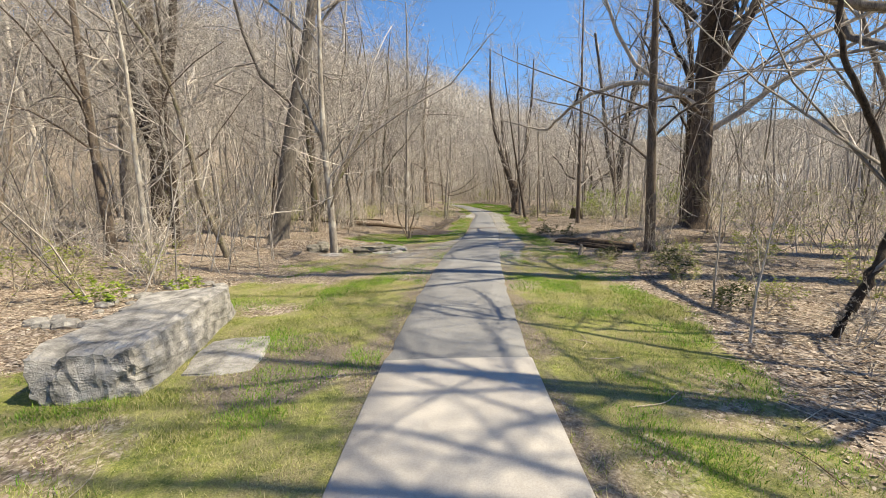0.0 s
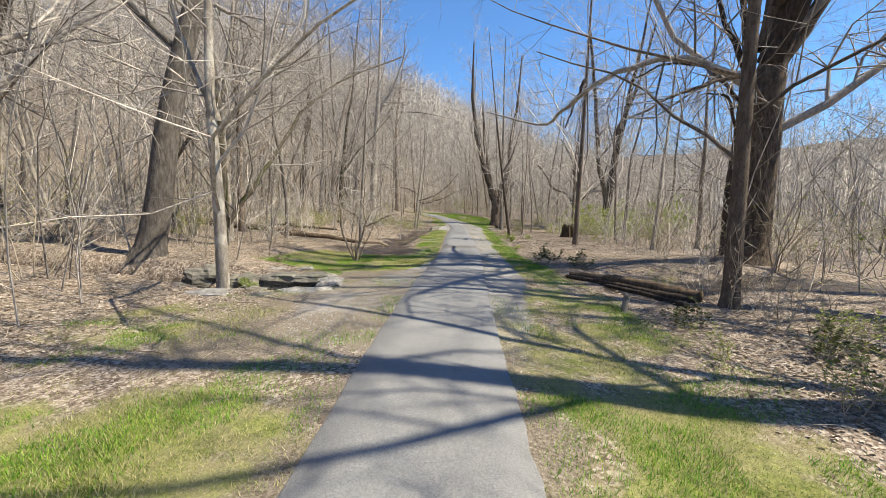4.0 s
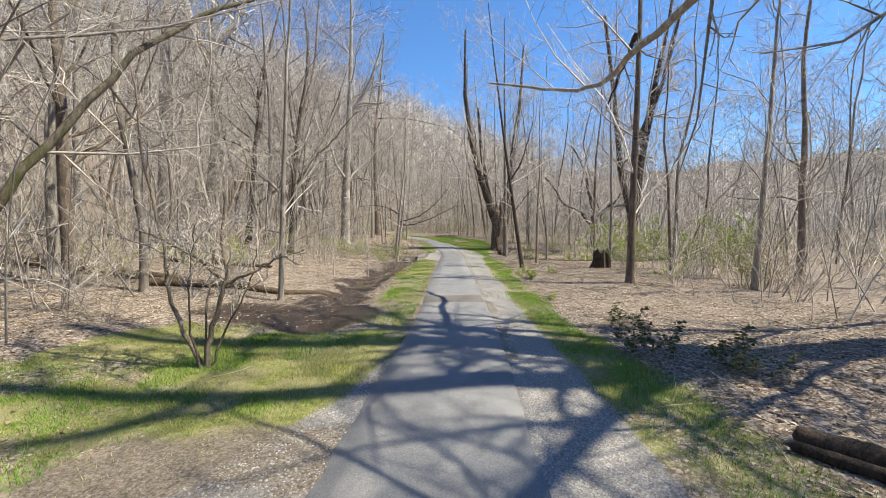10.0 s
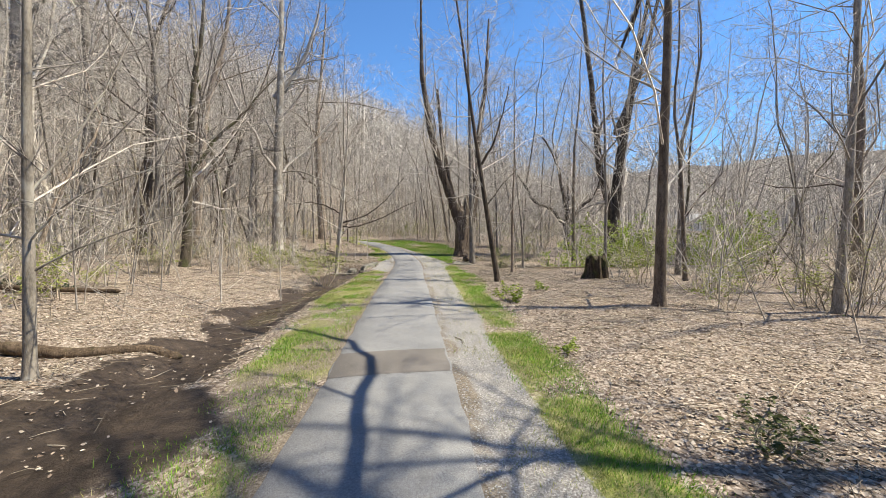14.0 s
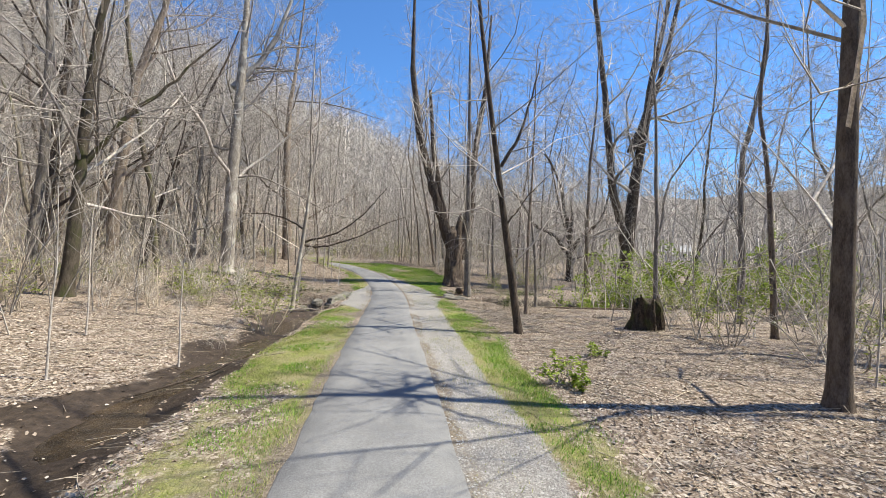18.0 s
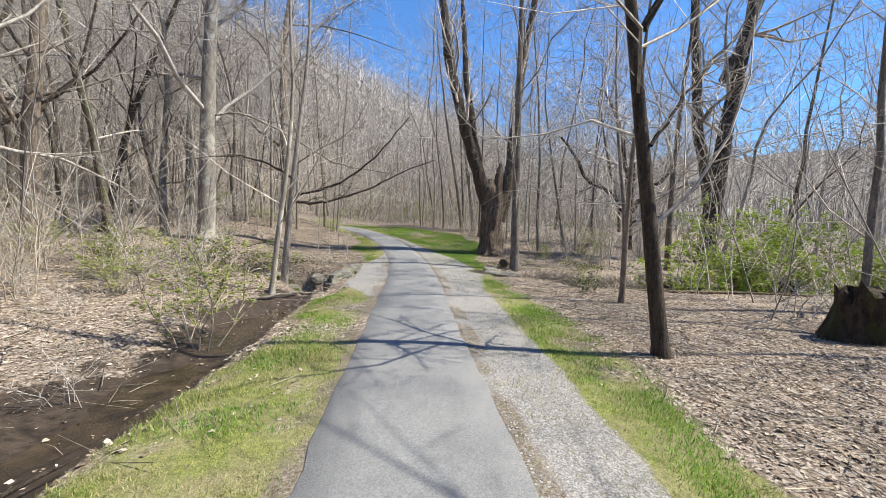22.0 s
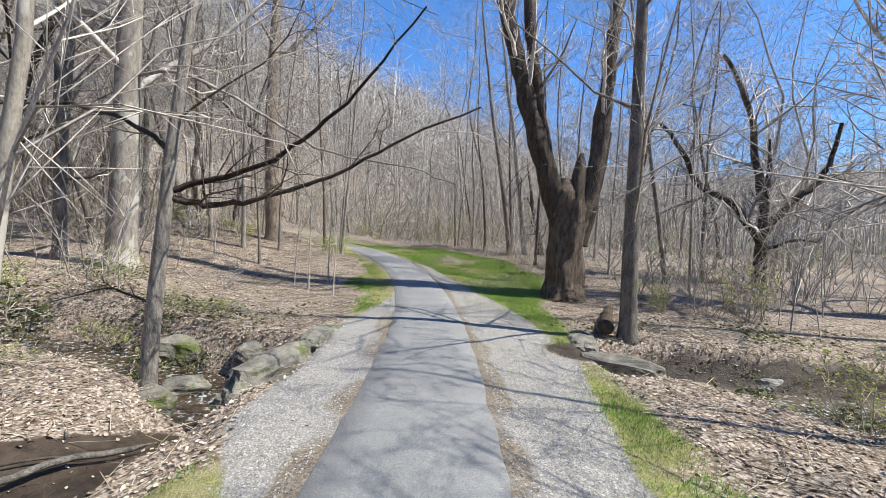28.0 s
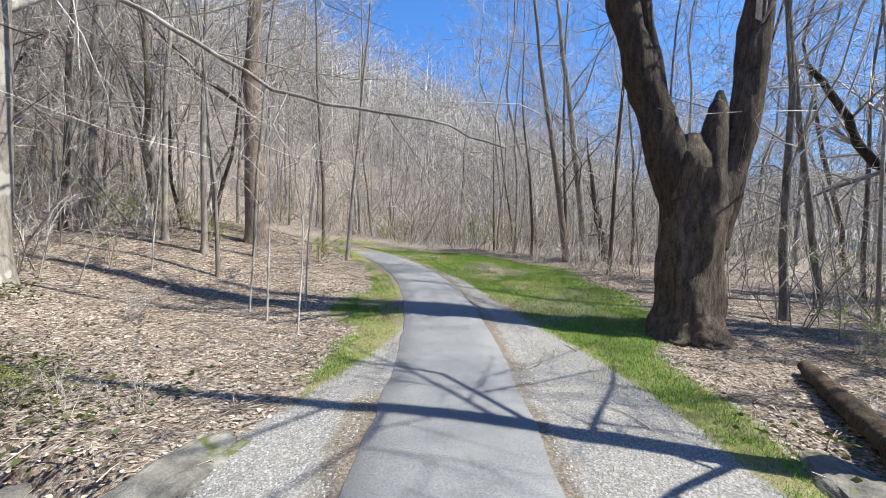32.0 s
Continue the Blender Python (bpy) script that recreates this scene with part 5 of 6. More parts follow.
log("fallen_log", [(-12.5, 25.6, 0.12), (-9, 24.2, 0.14), (-6, 23.0, 0.12), (-4.2, 22.6, 0.1)], 0.15, DEADWOOD, "long brown log lying on the leaf litter", 5)
log("fallen_log", [(-5.2, 22.2, 0.1), (-3.3, 22.7, 0.12), (-2.2, 22.75, 0.1), (-0.8, 23.1, 0.05)], 0.1, DEADWOOD, "thin brown log lying on the leaf litter", 6)
log("fallen_log", [(6.95, 38.25, 0.2), (7.05, 38.45, 0.14), (7.45, 39.2, 0.12), (7.95, 40.1, 0.12), (8.2, 40.5, 0.1)], 0.125, DEADWOOD, "short broken brown log by the creek", 7)
log("fallen_log", [(0.2, 33.3, 0.05), (0.6, 34.0, 0.09), (0.85, 34.6, 0.1), (1.35, 35.0, 0.05)], 0.035, BARK_GREY, "weathered grey branch lying in the ditch mouth", 8)
log("fallen_log", [(-0.2, 33.9, 0.05), (0.6, 34.5, 0.06), (1.0, 34.8, 0.03)], 0.012, BARK_BROWN, "thin weathered branch beside the ditch", 9)
log("fallen_log", [(-0.7, 26.6, 0.05), (0.1, 27.5, 0.1), (0.7, 28.1, 0.08)], 0.02, BARK_DARK, "thin dark branch across the wet ditch", 10)
log("fallen_log", [(9, 34.2, 0.03), (11, 33.6, 0.04), (14, 33.4, 0.03)], 0.04, DEADWOOD, "fallen grey log on the creek bank", 11)
log("fallen_log", [(-7.5, 27.5, 0.1), (-5.5, 27.0, 0.1), (-3.8, 27.2, 0.06)], 0.07, DEADWOOD, "fallen brown branch on the leaves", 12)
for k in range(78):
    yy = rng0.uniform(1.5, 44) if k < 50 else rng0.uniform(10.5, 17)
    sd = 1 if rng0.uniform() < 0.55 or k >= 50 else -1
    uu = sd * (rng0.uniform(0.8, 4.0) if k < 50 else rng0.uniform(2.6, 4.6))
    x0, a, ln = float(mid_x(yy)) + uu, rng0.uniform(0, math.pi), rng0.uniform(0.2, 0.75)
    dx, dy = math.cos(a) * ln / 2, math.sin(a) * ln / 2
    log("stick", [(x0 - dx, yy - dy, 0.012), (x0 + 0.3 * dy, yy - 0.3 * dx, 0.014), (x0 + dx, yy + dy, 0.012)], rng0.uniform(0.003, 0.006), TWIG_TAN if k % 3 else DEADWOOD, "small dry stick lying on the ground", 200 + k, "dry sticks")


def stump():
    bm = bmesh.new()
    rng = np.random.default_rng(9)
    bmesh.ops.create_cone(bm, cap_ends=True, segments=28, radius1=0.42, radius2=0.33, depth=0.85)
    bmesh.ops.subdivide_edges(bm, edges=[e for e in bm.edges if abs(e.verts[0].co.z - e.verts[1].co.z) > 0.5], cuts=8)
    for v in bm.verts:
        a = math.atan2(v.co.y, v.co.x)
        k = 1 + 0.45 * noise.noise(Vector((math.cos(a) * 2, math.sin(a) * 2, v.co.z * 1.2))) + 0.1 * noise.noise(Vector((math.cos(a) * 7, math.sin(a) * 7, v.co.z * 3)))
        v.co.x *= k
        v.co.y *= k
        if v.co.z > 0.3:
            v.co.z += 0.4 * noise.noise(Vector((math.cos(a) * 3, math.sin(a) * 3, 2)))
    ob = part("tree_stump", bm, STUMP_BARK)
    ob.location = (9.9, 30.1, float(height(9.9, 30.1)) + 0.36)
    tagged(ob, "dark rotten tree stump with moss on top", "stump")


stump()


# ---- forest, shrubs and ground cover ----
HEROES = [o.location.copy() for o in scene.objects if o.parent is None and o.name.split(".")[0] in ("tree", "maple_tree", "bush_tree", "apple_tree", "boulder")]


def bare_lines(seed, tall, r, plan, lean):
    """The lines of one bare tree, as arrays of vertices and faces of trunk and crown."""
    rng = np.random.default_rng(seed)
    pts = trunk_line(rng, tall, lean, 0.1, 8)
    rad = flare(r, len(pts))
    tb = Tubes()
    tb.add(*refine_foot(pts, rad), 6)
    store = []
    sprout(rng, store, pts, rad, 0, plan)
    for level, lines, radii, sides in store:
        tb.batch(lines, np.maximum(radii, 0.012), sides)
    return np.concatenate(tb.v), np.concatenate(tb.f)


def forest():
    rng = np.random.default_rng(101)
    mats = [BARK_GREY, BARK_BROWN, BARK_PALE, BARK_DARK, BARK_GREY, BARK_MOSS, BARK_BROWN]
    mid = [tree("tree", 0, 0, 13 + 1.3 * k, 0.055 + 0.015 * k, (0.03 * (k - 3), 0.01), mats[k], TWIG, FULL if k % 2 else SLIM, 300 + k, GRY, group="forest trees", crown=False, steps=11, wobble=0.1) for k in range(7)]
    bent = [tree("tree", 0, 0, 7.5 + 1.2 * k, 0.06 + 0.014 * k, (0.14 + 0.05 * k, 0.02), (BARK_DARK, BARK_BROWN, BARK_MOSS, BARK_GREY)[k], TWIG, ARCHED, 340 + k, "crooked dark understory tree with arching limbs", group="forest trees", crown=False, steps=11, wobble=0.13) for k in range(4)]
    used = set()
    taken = [(p.x, p.y) for p in HEROES]

    def room(x, y, gap):
        return all((x - a) ** 2 + (y - b) ** 2 > gap * gap for a, b in taken)

    n = 0
    while n < 180:
        y = rng.uniform(-6, 72) if n < 150 else rng.uniform(46, 74)
        left = rng.uniform() < 0.68
        u = -(6.0 + 16 * rng.uniform() ** 1.1) if left else 9 + 17 * rng.uniform()
        if n >= 150:
            left, u = True, -rng.uniform(3.6, 17)
        x = float(mid_x(y)) + u
        if not left and ((3 < y < 27 and u < 17) or (27 <= y < 50 and u < 15)):
            continue
        if y > 48 and -3.5 < u < 4:
            continue
        if min(float(line_dist(np.array(x), np.array(y), ln)) for ln in (CREEK_L, BROOK_L)) < 1.2:
            continue
        if room(x, y, 1.4):
            taken.append((x, y))
            src = bent[rng.integers(4)] if rng.uniform() < (0.34 if left else 0.2) else mid[rng.integers(len(mid))]
            s = rng.uniform(0.8, 1.15)
            m = Matrix.LocRotScale((x, y, float(height(x, y)) - 0.06), Euler((rng.normal(0, 0.06), rng.normal(0, 0.06), rng.uniform(0, 6.28))), None)
            if src.name in used:
                src = copy_thing(src, m)
            else:
                used.add(src.name)
                src.matrix_world = m
            src.scale = (s, s, s)
            n += 1
    poles = [tree("tree", 0, 0, 11 + 1.1 * k, 0.045 + 0.01 * k, (0.02 * (k - 2), 0.01), (BARK_PALE, BARK_GREY, BARK_BROWN, BARK_PALE, BARK_GREY)[k], TWIG, SLIM, 360 + k, "slender pale forest tree with fine bare twigs", group="forest trees", crown=False, steps=11, wobble=0.06) for k in range(5)]
    n = 0
    while n < 56:
        left = n < 32
        y = rng.uniform(42, 76)
        u = -rng.uniform(2.6, 10) if left else rng.uniform(5.5, 13)
        x = float(mid_x(y)) + u
        if room(x, y, 1.0):
            taken.append((x, y))
            m = Matrix.LocRotScale((x, y, float(height(x, y)) - 0.06), Euler((rng.normal(0, 0.04), rng.normal(0, 0.04), rng.uniform(0, 6.28))), None)
            if n < 5:
                src = poles[n]
                src.matrix_world = m
            else:
                src = copy_thing(poles[n % 5], m)
            src.scale = (1, 1, rng.uniform(0.85, 1.15))
            n += 1
    far = [bare_lines(320 + k, 10 + 1.2 * k, 0.05 + 0.013 * k, FAR, (0.03 * (3 - k), 0)) for k in range(8)]
    groups = {"grey": [], "brown": []}
    n = 0
    while n < 600:
        side = rng.uniform()
        if side < 0.5:
            x, y = float(mid_x(0)) - 12 - 46 * rng.uniform() ** 1.1, rng.uniform(0, 100)
        elif side < 0.64:
            x, y = rng.uniform(22, 70), rng.uniform(0, 105)
        else:
            x, y = rng.uniform(-34, 40), rng.uniform(56, 112)
        if abs(x - float(mid_x(y))) > 5 and room(x, y, 1.5):
            taken.append((x, y))
            v, f = far[rng.integers(len(far))]
            a, s = rng.uniform(0, 6.28), rng.uniform(0.8, 1.25) * (0.85 if y > 55 and x > -20 else 1)
            r = np.array(((math.cos(a), -math.sin(a), 0), (math.sin(a), math.cos(a), 0), (0, 0, 1)))
            groups["grey" if n % 2 else "brown"].append((v @ r.T * s + np.array((x, y, float(height(x, y)) - 0.1)), f))
            n += 1
    for nm, mat in (("grey", TWIG), ("brown", TWIG_FAR)):
        vs, fs, at = [], [], 0
        for v, f in groups[nm]:
            vs.append(v)
            fs.append(f + at)
            at += len(v)
        tagged(part("far_trees", mesh_of("far_trees", np.concatenate(vs), np.concatenate(fs), mat, True), None), "bare " + nm + " forest trees on the slope behind", "trees", kind="stuff")


forest()


def far_woods():
    """The woods on the hills beyond, as one mass of thin trunks and limbs."""
    rng = np.random.default_rng(55)
    n = 8200
    a = np.radians(np.where(rng.uniform(0, 1, n) < 0.3, rng.uniform(60, 125, n), rng.uniform(-25, 205, n)))
    d = 75 + 230 * rng.uniform(0, 1, n) ** 0.9
    x, y = 2 + d * np.cos(a), 20 + d * np.sin(a)
    foot = np.stack([x, y, height(x, y) - 0.3], 1)
    h, r = rng.uniform(10, 22, n), rng.uniform(0.12, 0.22, n)
    tip = foot + np.stack([rng.normal(0, 0.6, n), np.zeros(n), h], 1)
    tb = Tubes()
    tb.batch(np.stack([foot, tip], 1), np.stack([r, r], 1), 3)
    for _ in range(9):
        t = rng.uniform(0.25, 0.9, n)[:, None]
        b = rng.uniform(0, 6.28, n)
        p = foot + (tip - foot) * t
        way = np.stack([np.cos(b), np.sin(b), np.full(n, 0.7)], 1) * (h[:, None] * 0.4 * (1.2 - t))
        tb.batch(np.stack([p, p + way], 1), np.stack([r, r], 1) * 0.4, 3)
    tagged(part("far_woods", tb.mesh("far_woods", TWIG_FAR), None), "bare grey-brown woods covering the distant hills", "woods", kind="stuff")


far_woods()


def house(x, y, turn):
    root = new("house")
    root.matrix_world = pose(x, y, float(height(x, y)), 0, 0, turn)
    tagged(root, "distant white house with a grey roof behind trees", "house")
    wm, nt, b = shader("white_siding", 0.7)
    nt.links.new(ramp(nt, noise_at(nt, 3), [(0.3, (0.7, 0.7, 0.69)), (0.7, (0.82, 0.82, 0.8))]), b.inputs["Base Color"])
    rm, nt, b = shader("roof_shingle", 0.9)
    nt.links.new(ramp(nt, noise_at(nt, 4), [(0.3, (0.35, 0.35, 0.36)), (0.7, (0.5, 0.5, 0.5))]), b.inputs["Base Color"])
    gm, nt, b = shader("dark_glass", 0.1)
    b.inputs["Base Color"].default_value = (0.03, 0.04, 0.05, 1)
    bm = bmesh.new()
    bmesh.ops.create_cube(bm, size=1, matrix=Matrix.LocRotScale((0, 0, 1.6), None, (14, 8, 3.2)))
    part("wall", bm, wm, root)
    bm = bmesh.new()
    pts = [(-7.5, -4.6, 3.2), (7.5, -4.6, 3.2), (7.5, 4.6, 3.2), (-7.5, 4.6, 3.2), (-7.5, 0, 5.4), (7.5, 0, 5.4)]
    vs = [bm.verts.new(p) for p in pts]
    for f in ((0, 1, 5, 4), (2, 3, 4, 5), (0, 4, 3), (1, 2, 5), (0, 3, 2, 1)):
        bm.faces.new([vs[k] for k in f])
    part("roof", bm, rm, root)
    for k in range(4):
        bm = bmesh.new()
        bmesh.ops.create_cube(bm, size=1, matrix=Matrix.LocRotScale((-5 + 3.3 * k, -4.02, 1.8), None, (1.1, 0.1, 1.4)))
        part("window", bm, gm, root)


house(102, 134, -35)


def leaf_quads(centres, size, rng, flat=False):
    """Small folded leaves at the given places; returns vertices and triangles."""
    n = len(centres)
    a = rng.uniform(0, 2 * math.pi, n)
    tilt = rng.normal(0, 0.35 if flat else 1.0, n)
    d = np.stack([np.cos(a), np.sin(a), np.zeros(n)], 1)
    e = np.stack([-np.sin(a) * np.cos(tilt), np.cos(a) * np.cos(tilt), np.sin(tilt)], 1)
    s = (size * rng.uniform(0.6, 1.4, n))[:, None]
    up = np.array((0, 0, 1.0)) * s * rng.uniform(0.05, 0.35, n)[:, None]
    v = np.stack([centres - d * s, centres + e * s * 0.55 + up, centres + d * s * 1.05, centres - e * s * 0.55 + up], 1).reshape(-1, 3)
    b = np.arange(n)[:, None] * 4
    return v, np.concatenate([b + np.array([[0, 1, 2]]), b + np.array([[0, 2, 3]])], 0)


def fallen_leaves(centres, size, rng):
    """Dry curled leaves, broad in the middle, with a raised rim and a bent tip."""
    n = len(centres)
    a = rng.uniform(0, 2 * math.pi, n)
    tilt, pitch = rng.normal(0, 0.28, n), rng.normal(0, 0.22, n)
    d = np.stack([np.cos(a) * np.cos(pitch), np.sin(a) * np.cos(pitch), np.sin(pitch)], 1)
    e = np.stack([-np.sin(a) * np.cos(tilt), np.cos(a) * np.cos(tilt), np.sin(tilt)], 1)
    s = (size * rng.uniform(0.45, 1.5, n))[:, None]
    up = np.array((0, 0, 1.0)) * s
    curl = rng.uniform(-0.05, 0.5, (n, 5, 1))
    wide = rng.uniform(0.45, 0.95, (n, 4, 1))
    v = np.stack([centres - d * s, centres - d * s * 0.25 + e * s * wide[:, 0] + up * curl[:, 0], centres + d * s * 0.55 + e * s * wide[:, 1] * 0.7 + up * curl[:, 1], centres + d * s * 1.1 + up * curl[:, 4] * 0.8, centres + d * s * 0.5 - e * s * wide[:, 2] * 0.7 + up * curl[:, 2], centres - d * s * 0.3 - e * s * wide[:, 3] + up * curl[:, 3]], 1).reshape(-1, 3)
    b = np.arange(n)[:, None] * 6
    return v, np.concatenate([b + np.array([t]) for t in ((0, 1, 2), (0, 2, 3), (0, 3, 4), (0, 4, 5))], 0)


def shrub_lines(rng, tall, spread, stems, side=5, fine=3, cut=1):
    tb, ends = Tubes(), []
    for k in range(stems):
        a, q = rng.uniform(0, 6.28), spread * rng.uniform(0.05, 1.0)
        line = bend(rng, (0.35 * q * math.cos(a), 0.35 * q * math.sin(a), -0.05), (0.6 * q * math.cos(a), 0.6 * q * math.sin(a), 1), tall * rng.uniform(0.5, 1.15), 4, 0.24, -0.07)
        rr = np.linspace(0.011, 0.006, 5)
        tb.add(line, rr, 3)
        st = []
        sprout(rng, st, line, rr, 0, [(side, 0.42, 25, 70, 0.03, cut, 0.2, 0.75, 3), (fine, 0.5, 25, 65, 0, 1, 0.2, 0.9, 3)])
        for level, lines, radii, sides in st:
            tb.batch(lines, radii, sides)
            ends.append(lines.reshape(-1, 3))
    return tb, ends


def shrub_template(seed, tall, spread, stems, leaf=None, leaves=0, label="", name="shrub", leaf_size=0.03, twig=None):
    rng = np.random.default_rng(seed)
    root = new(name)
    tagged(root, label, "shrub", "undergrowth")
    ends = []
    for k in range(6 if stems < 20 else 9):
        tb, own = shrub_lines(rng, tall, spread, 1, 10, 4)
        part("branch", tb.mesh("branch", twig or TWIG_TAN), None, root)
        ends += own
    if leaves:
        pts = np.concatenate(ends)
        c = pts[rng.integers(0, len(pts), leaves)] + rng.normal(0, 0.02, (leaves, 3))
        v, f = leaf_quads(c, leaf_size, rng)
        part("foliage", mesh_of("foliage", v, f, leaf), None, root)
    return root


def open_ground(x, y, u):
    """Where no shrub grows: stream beds, the boulder's place and the open leaf litter."""
    if min(float(line_dist(np.array(x), np.array(y), ln)) for ln in (CREEK_L, CREEK_R, BROOK_L, DITCH)) < 1.0:
        return True
    if math.hypot(x + 3.6, y - 5) < 2.6:
        return True
    if 9.8 < y < 17 and -5.5 < u < 0:
        return True
    if 12 < x < 21.5 and 30 < y < 40:
        return True
    return (20 < y < 31 and -6 < u < 0) or (18 < y < 33 and 0 < u < 6.6)


def undergrowth():
    rng = np.random.default_rng(77)
    bare = "dense bare brown shrub in the undergrowth"
    green = "twiggy shrub with fresh yellow-green spring leaves"
    kinds = [shrub_template(500 + k, 1.3 + 0.3 * k, 0.75 + 0.12 * k, 13 + k, None, 0, bare, twig=TWIG_TAN if k % 2 else TWIG) for k in range(4)]
    kinds += [shrub_template(510 + k, 1.4 + 0.3 * k, 0.9, 12, BUDS, 900, green, leaf_size=0.024) for k in range(2)]
    used = set()

    def place(src, x, y, s):
        m = Matrix.LocRotScale((x, y, float(height(x, y))), Euler((0, 0, rng.uniform(0, 6.28))), None)
        if src.name in used:
            ob = copy_thing(src, m)
        else:
            used.add(src.name)
            ob = src
            ob.matrix_world = m
        ob.scale = (s, s, s * rng.uniform(0.85, 1.15))

    n = 0
    while n < 190:
        y = rng.uniform(-1, 62)
        u = -(4.9 + 6 * rng.uniform()) if rng.uniform() < 0.52 else 4.3 + 7 * rng.uniform()
        if y > 40 and u < 0:
            u *= 0.8
        x = float(mid_x(y)) + u
        if open_ground(x, y, u):
            continue
        pick = kinds[rng.integers(4)] if rng.uniform() < (0.8 if u < 0 else 0.7) else kinds[4 + rng.integers(2)]
        place(pick, x, y, rng.uniform(0.55, 1.05) * (0.75 if abs(u) < 6 else 1.1))
        n += 1
    for x, y, s in [(-0.7, 38.9, 0.5), (0.1, 39.0, 0.42), (-1.5, 38.8, 0.5), (-2.2, 39.7, 0.6), (0.6, 46.0, 0.7), (-0.9, 36.0, 0.4)]:
        place(kinds[4 + int(y * 10) % 2], x, y, s)
    for x, y, s in [(1.2, 39.0, 0.3), (0.7, 38.8, 0.34), (-1.0, 34.5, 0.45), (-1.8, 33.6, 0.5), (-0.9, 33.4, 0.4), (-2.4, 35.2, 0.55), (-1.7, 36.0, 0.5), (-2.6, 32.4, 0.55), (-1.6, 31.6, 0.45)]:
        place(kinds[int(y * 10) % 4], x, y, s)
    # the brush further in, too dense to tell apart
    stock = []
    for k in range(6):
        tb, ends = shrub_lines(np.random.default_rng(560 + k), 1.5 + 0.35 * k, 1.1, 10, 5, 2, 1)
        stock.append((np.concatenate(tb.v), np.concatenate(tb.f)))
    heaps = [[], []]
    tips = []
    n = 0
    while n < 760:
        y = rng.uniform(-2, 85) if n < 590 else rng.uniform(58, 105)
        u = -(9 + 26 * rng.uniform() ** 1.3) if rng.uniform() < 0.55 else 8.5 + 26 * rng.uniform() ** 1.3
        if y > 62 and rng.uniform() < 0.6:
            u = rng.uniform(-34, 34)
        x = float(mid_x(min(y, 62))) + u
        if abs(x - float(mid_x(y))) < 4 or open_ground(x, y, u):
            continue
        v, f = stock[rng.integers(6)]
        a, s = rng.uniform(0, 6.28), rng.uniform(0.8, 1.5) * (1.7 if n >= 590 else 1)
        r = np.array(((math.cos(a), -math.sin(a), 0), (math.sin(a), math.cos(a), 0), (0, 0, 1)))
        w = v @ r.T * s + np.array((x, y, float(height(x, y))))
        heaps[n % 2].append((w, f))
        if rng.uniform() < (0.7 if u > 0 else 0.4):
            tips.append(w[rng.integers(0, len(w), 240)] + rng.normal(0, 0.04, (240, 3)))
        n += 1
    for heap, mat in zip(heaps, (TWIG_TAN, TWIG)):
        vs, fs, at = [], [], 0
        for v, f in heap:
            vs.append(v)
            fs.append(f + at)
            at += len(v)
        tagged(part("brush", mesh_of("brush", np.concatenate(vs), np.concatenate(fs), mat, True), None), "tangled bare brush under the trees", "brush", kind="stuff")
    # slender young stems between the trees
    tb = Tubes()
    n = 0
    while n < 2300:
        y = rng.uniform(2, 78)
        u = -(5.5 + 24 * rng.uniform() ** 1.2) if rng.uniform() < 0.58 else 6.5 + 24 * rng.uniform() ** 1.2
        x = float(mid_x(y)) + u
        if u > 0 and y < 13 and u < 9:
            continue
        if (abs(u) < 9 and open_ground(x, y, u)) or (y > 46 and -3 < u < 6):
            continue
        h = rng.uniform(1.6, 5.5)
        line = bend(rng, (x, y, float(height(x, y)) - 0.05), (rng.normal(0, 0.18), rng.normal(0, 0.18), 1), h, 4, 0.13, 0.02)
        rr = np.linspace(0.008 + 0.0022 * h, 0.006, 5)
        tb.add(line, rr, 3)
        st = []
        sprout(rng, st, line, rr, 0, [(11, 0.3, 25, 70, 0.1, 1, 0.12, 0.7, 3)])
        for level, lines, radii, sides in st:
            tb.batch(lines, radii, sides)
        n += 1
    tagged(part("young_growth", tb.mesh("young_growth", TWIG), None), "slender bare saplings crowding between the trees", "saplings", kind="stuff")
    v, f = leaf_quads(np.concatenate(tips), 0.028, rng)
    tagged(part("spring_leaves", mesh_of("spring_leaves", v, f, BUDS), None), "sparse yellow-green new leaves in the brush", "leaves", kind="stuff")
    for x, y, s in [(-2.6, 32.2, 0.9), (-1.6, 33.0, 0.8), (-3.4, 33.4, 1.0), (-0.9, 33.9, 0.75), (-2.2, 34.4, 0.95), (-4.1, 35.0, 1.0), (-1.2, 35.3, 0.8), (-0.3, 32.6, 0.6), (-3.3, 31.6, 0.8), (-4.9, 30.9, 0.9), (10.6, 31.6, 0.9), (11.8, 30.4, 1.0), (12.4, 32, 1.0), (11.2, 28.4, 0.8), (13, 27.2, 1.0), (-0.2, 29.4, 0.4), (0.3, 30.9, 1.15)]:
        place(kinds[int(rng.choice((0, 1, 2, 3, 5)))], x, y, s)
    for x, y, s in [(-6.2, 7.2, 0.7), (-6.9, 6.0, 0.8), (-6.0, 8.4, 0.7), (-7.5, 8.0, 0.9), (-7.8, 5.4, 0.9), (3.95, 9.4, 0.4), (4.1, 8.2, 0.45), (4.35, 7.1, 0.45), (4.8, 5.9, 0.5), (5.6, 9.6, 0.6), (6.8, 8.5, 0.7), (7.5, 10, 0.9), (7.2, 6.6, 0.8)]:
        place(kinds[4 + int(rng.integers(0, 2))], x, y, s)
    # the leafy green bushes beyond the stump
    big = shrub_template(520, 1.7, 1.3, 26, SHRUB_LEAF, 5600, "large bright green leafy bush", "green_bush", 0.027)
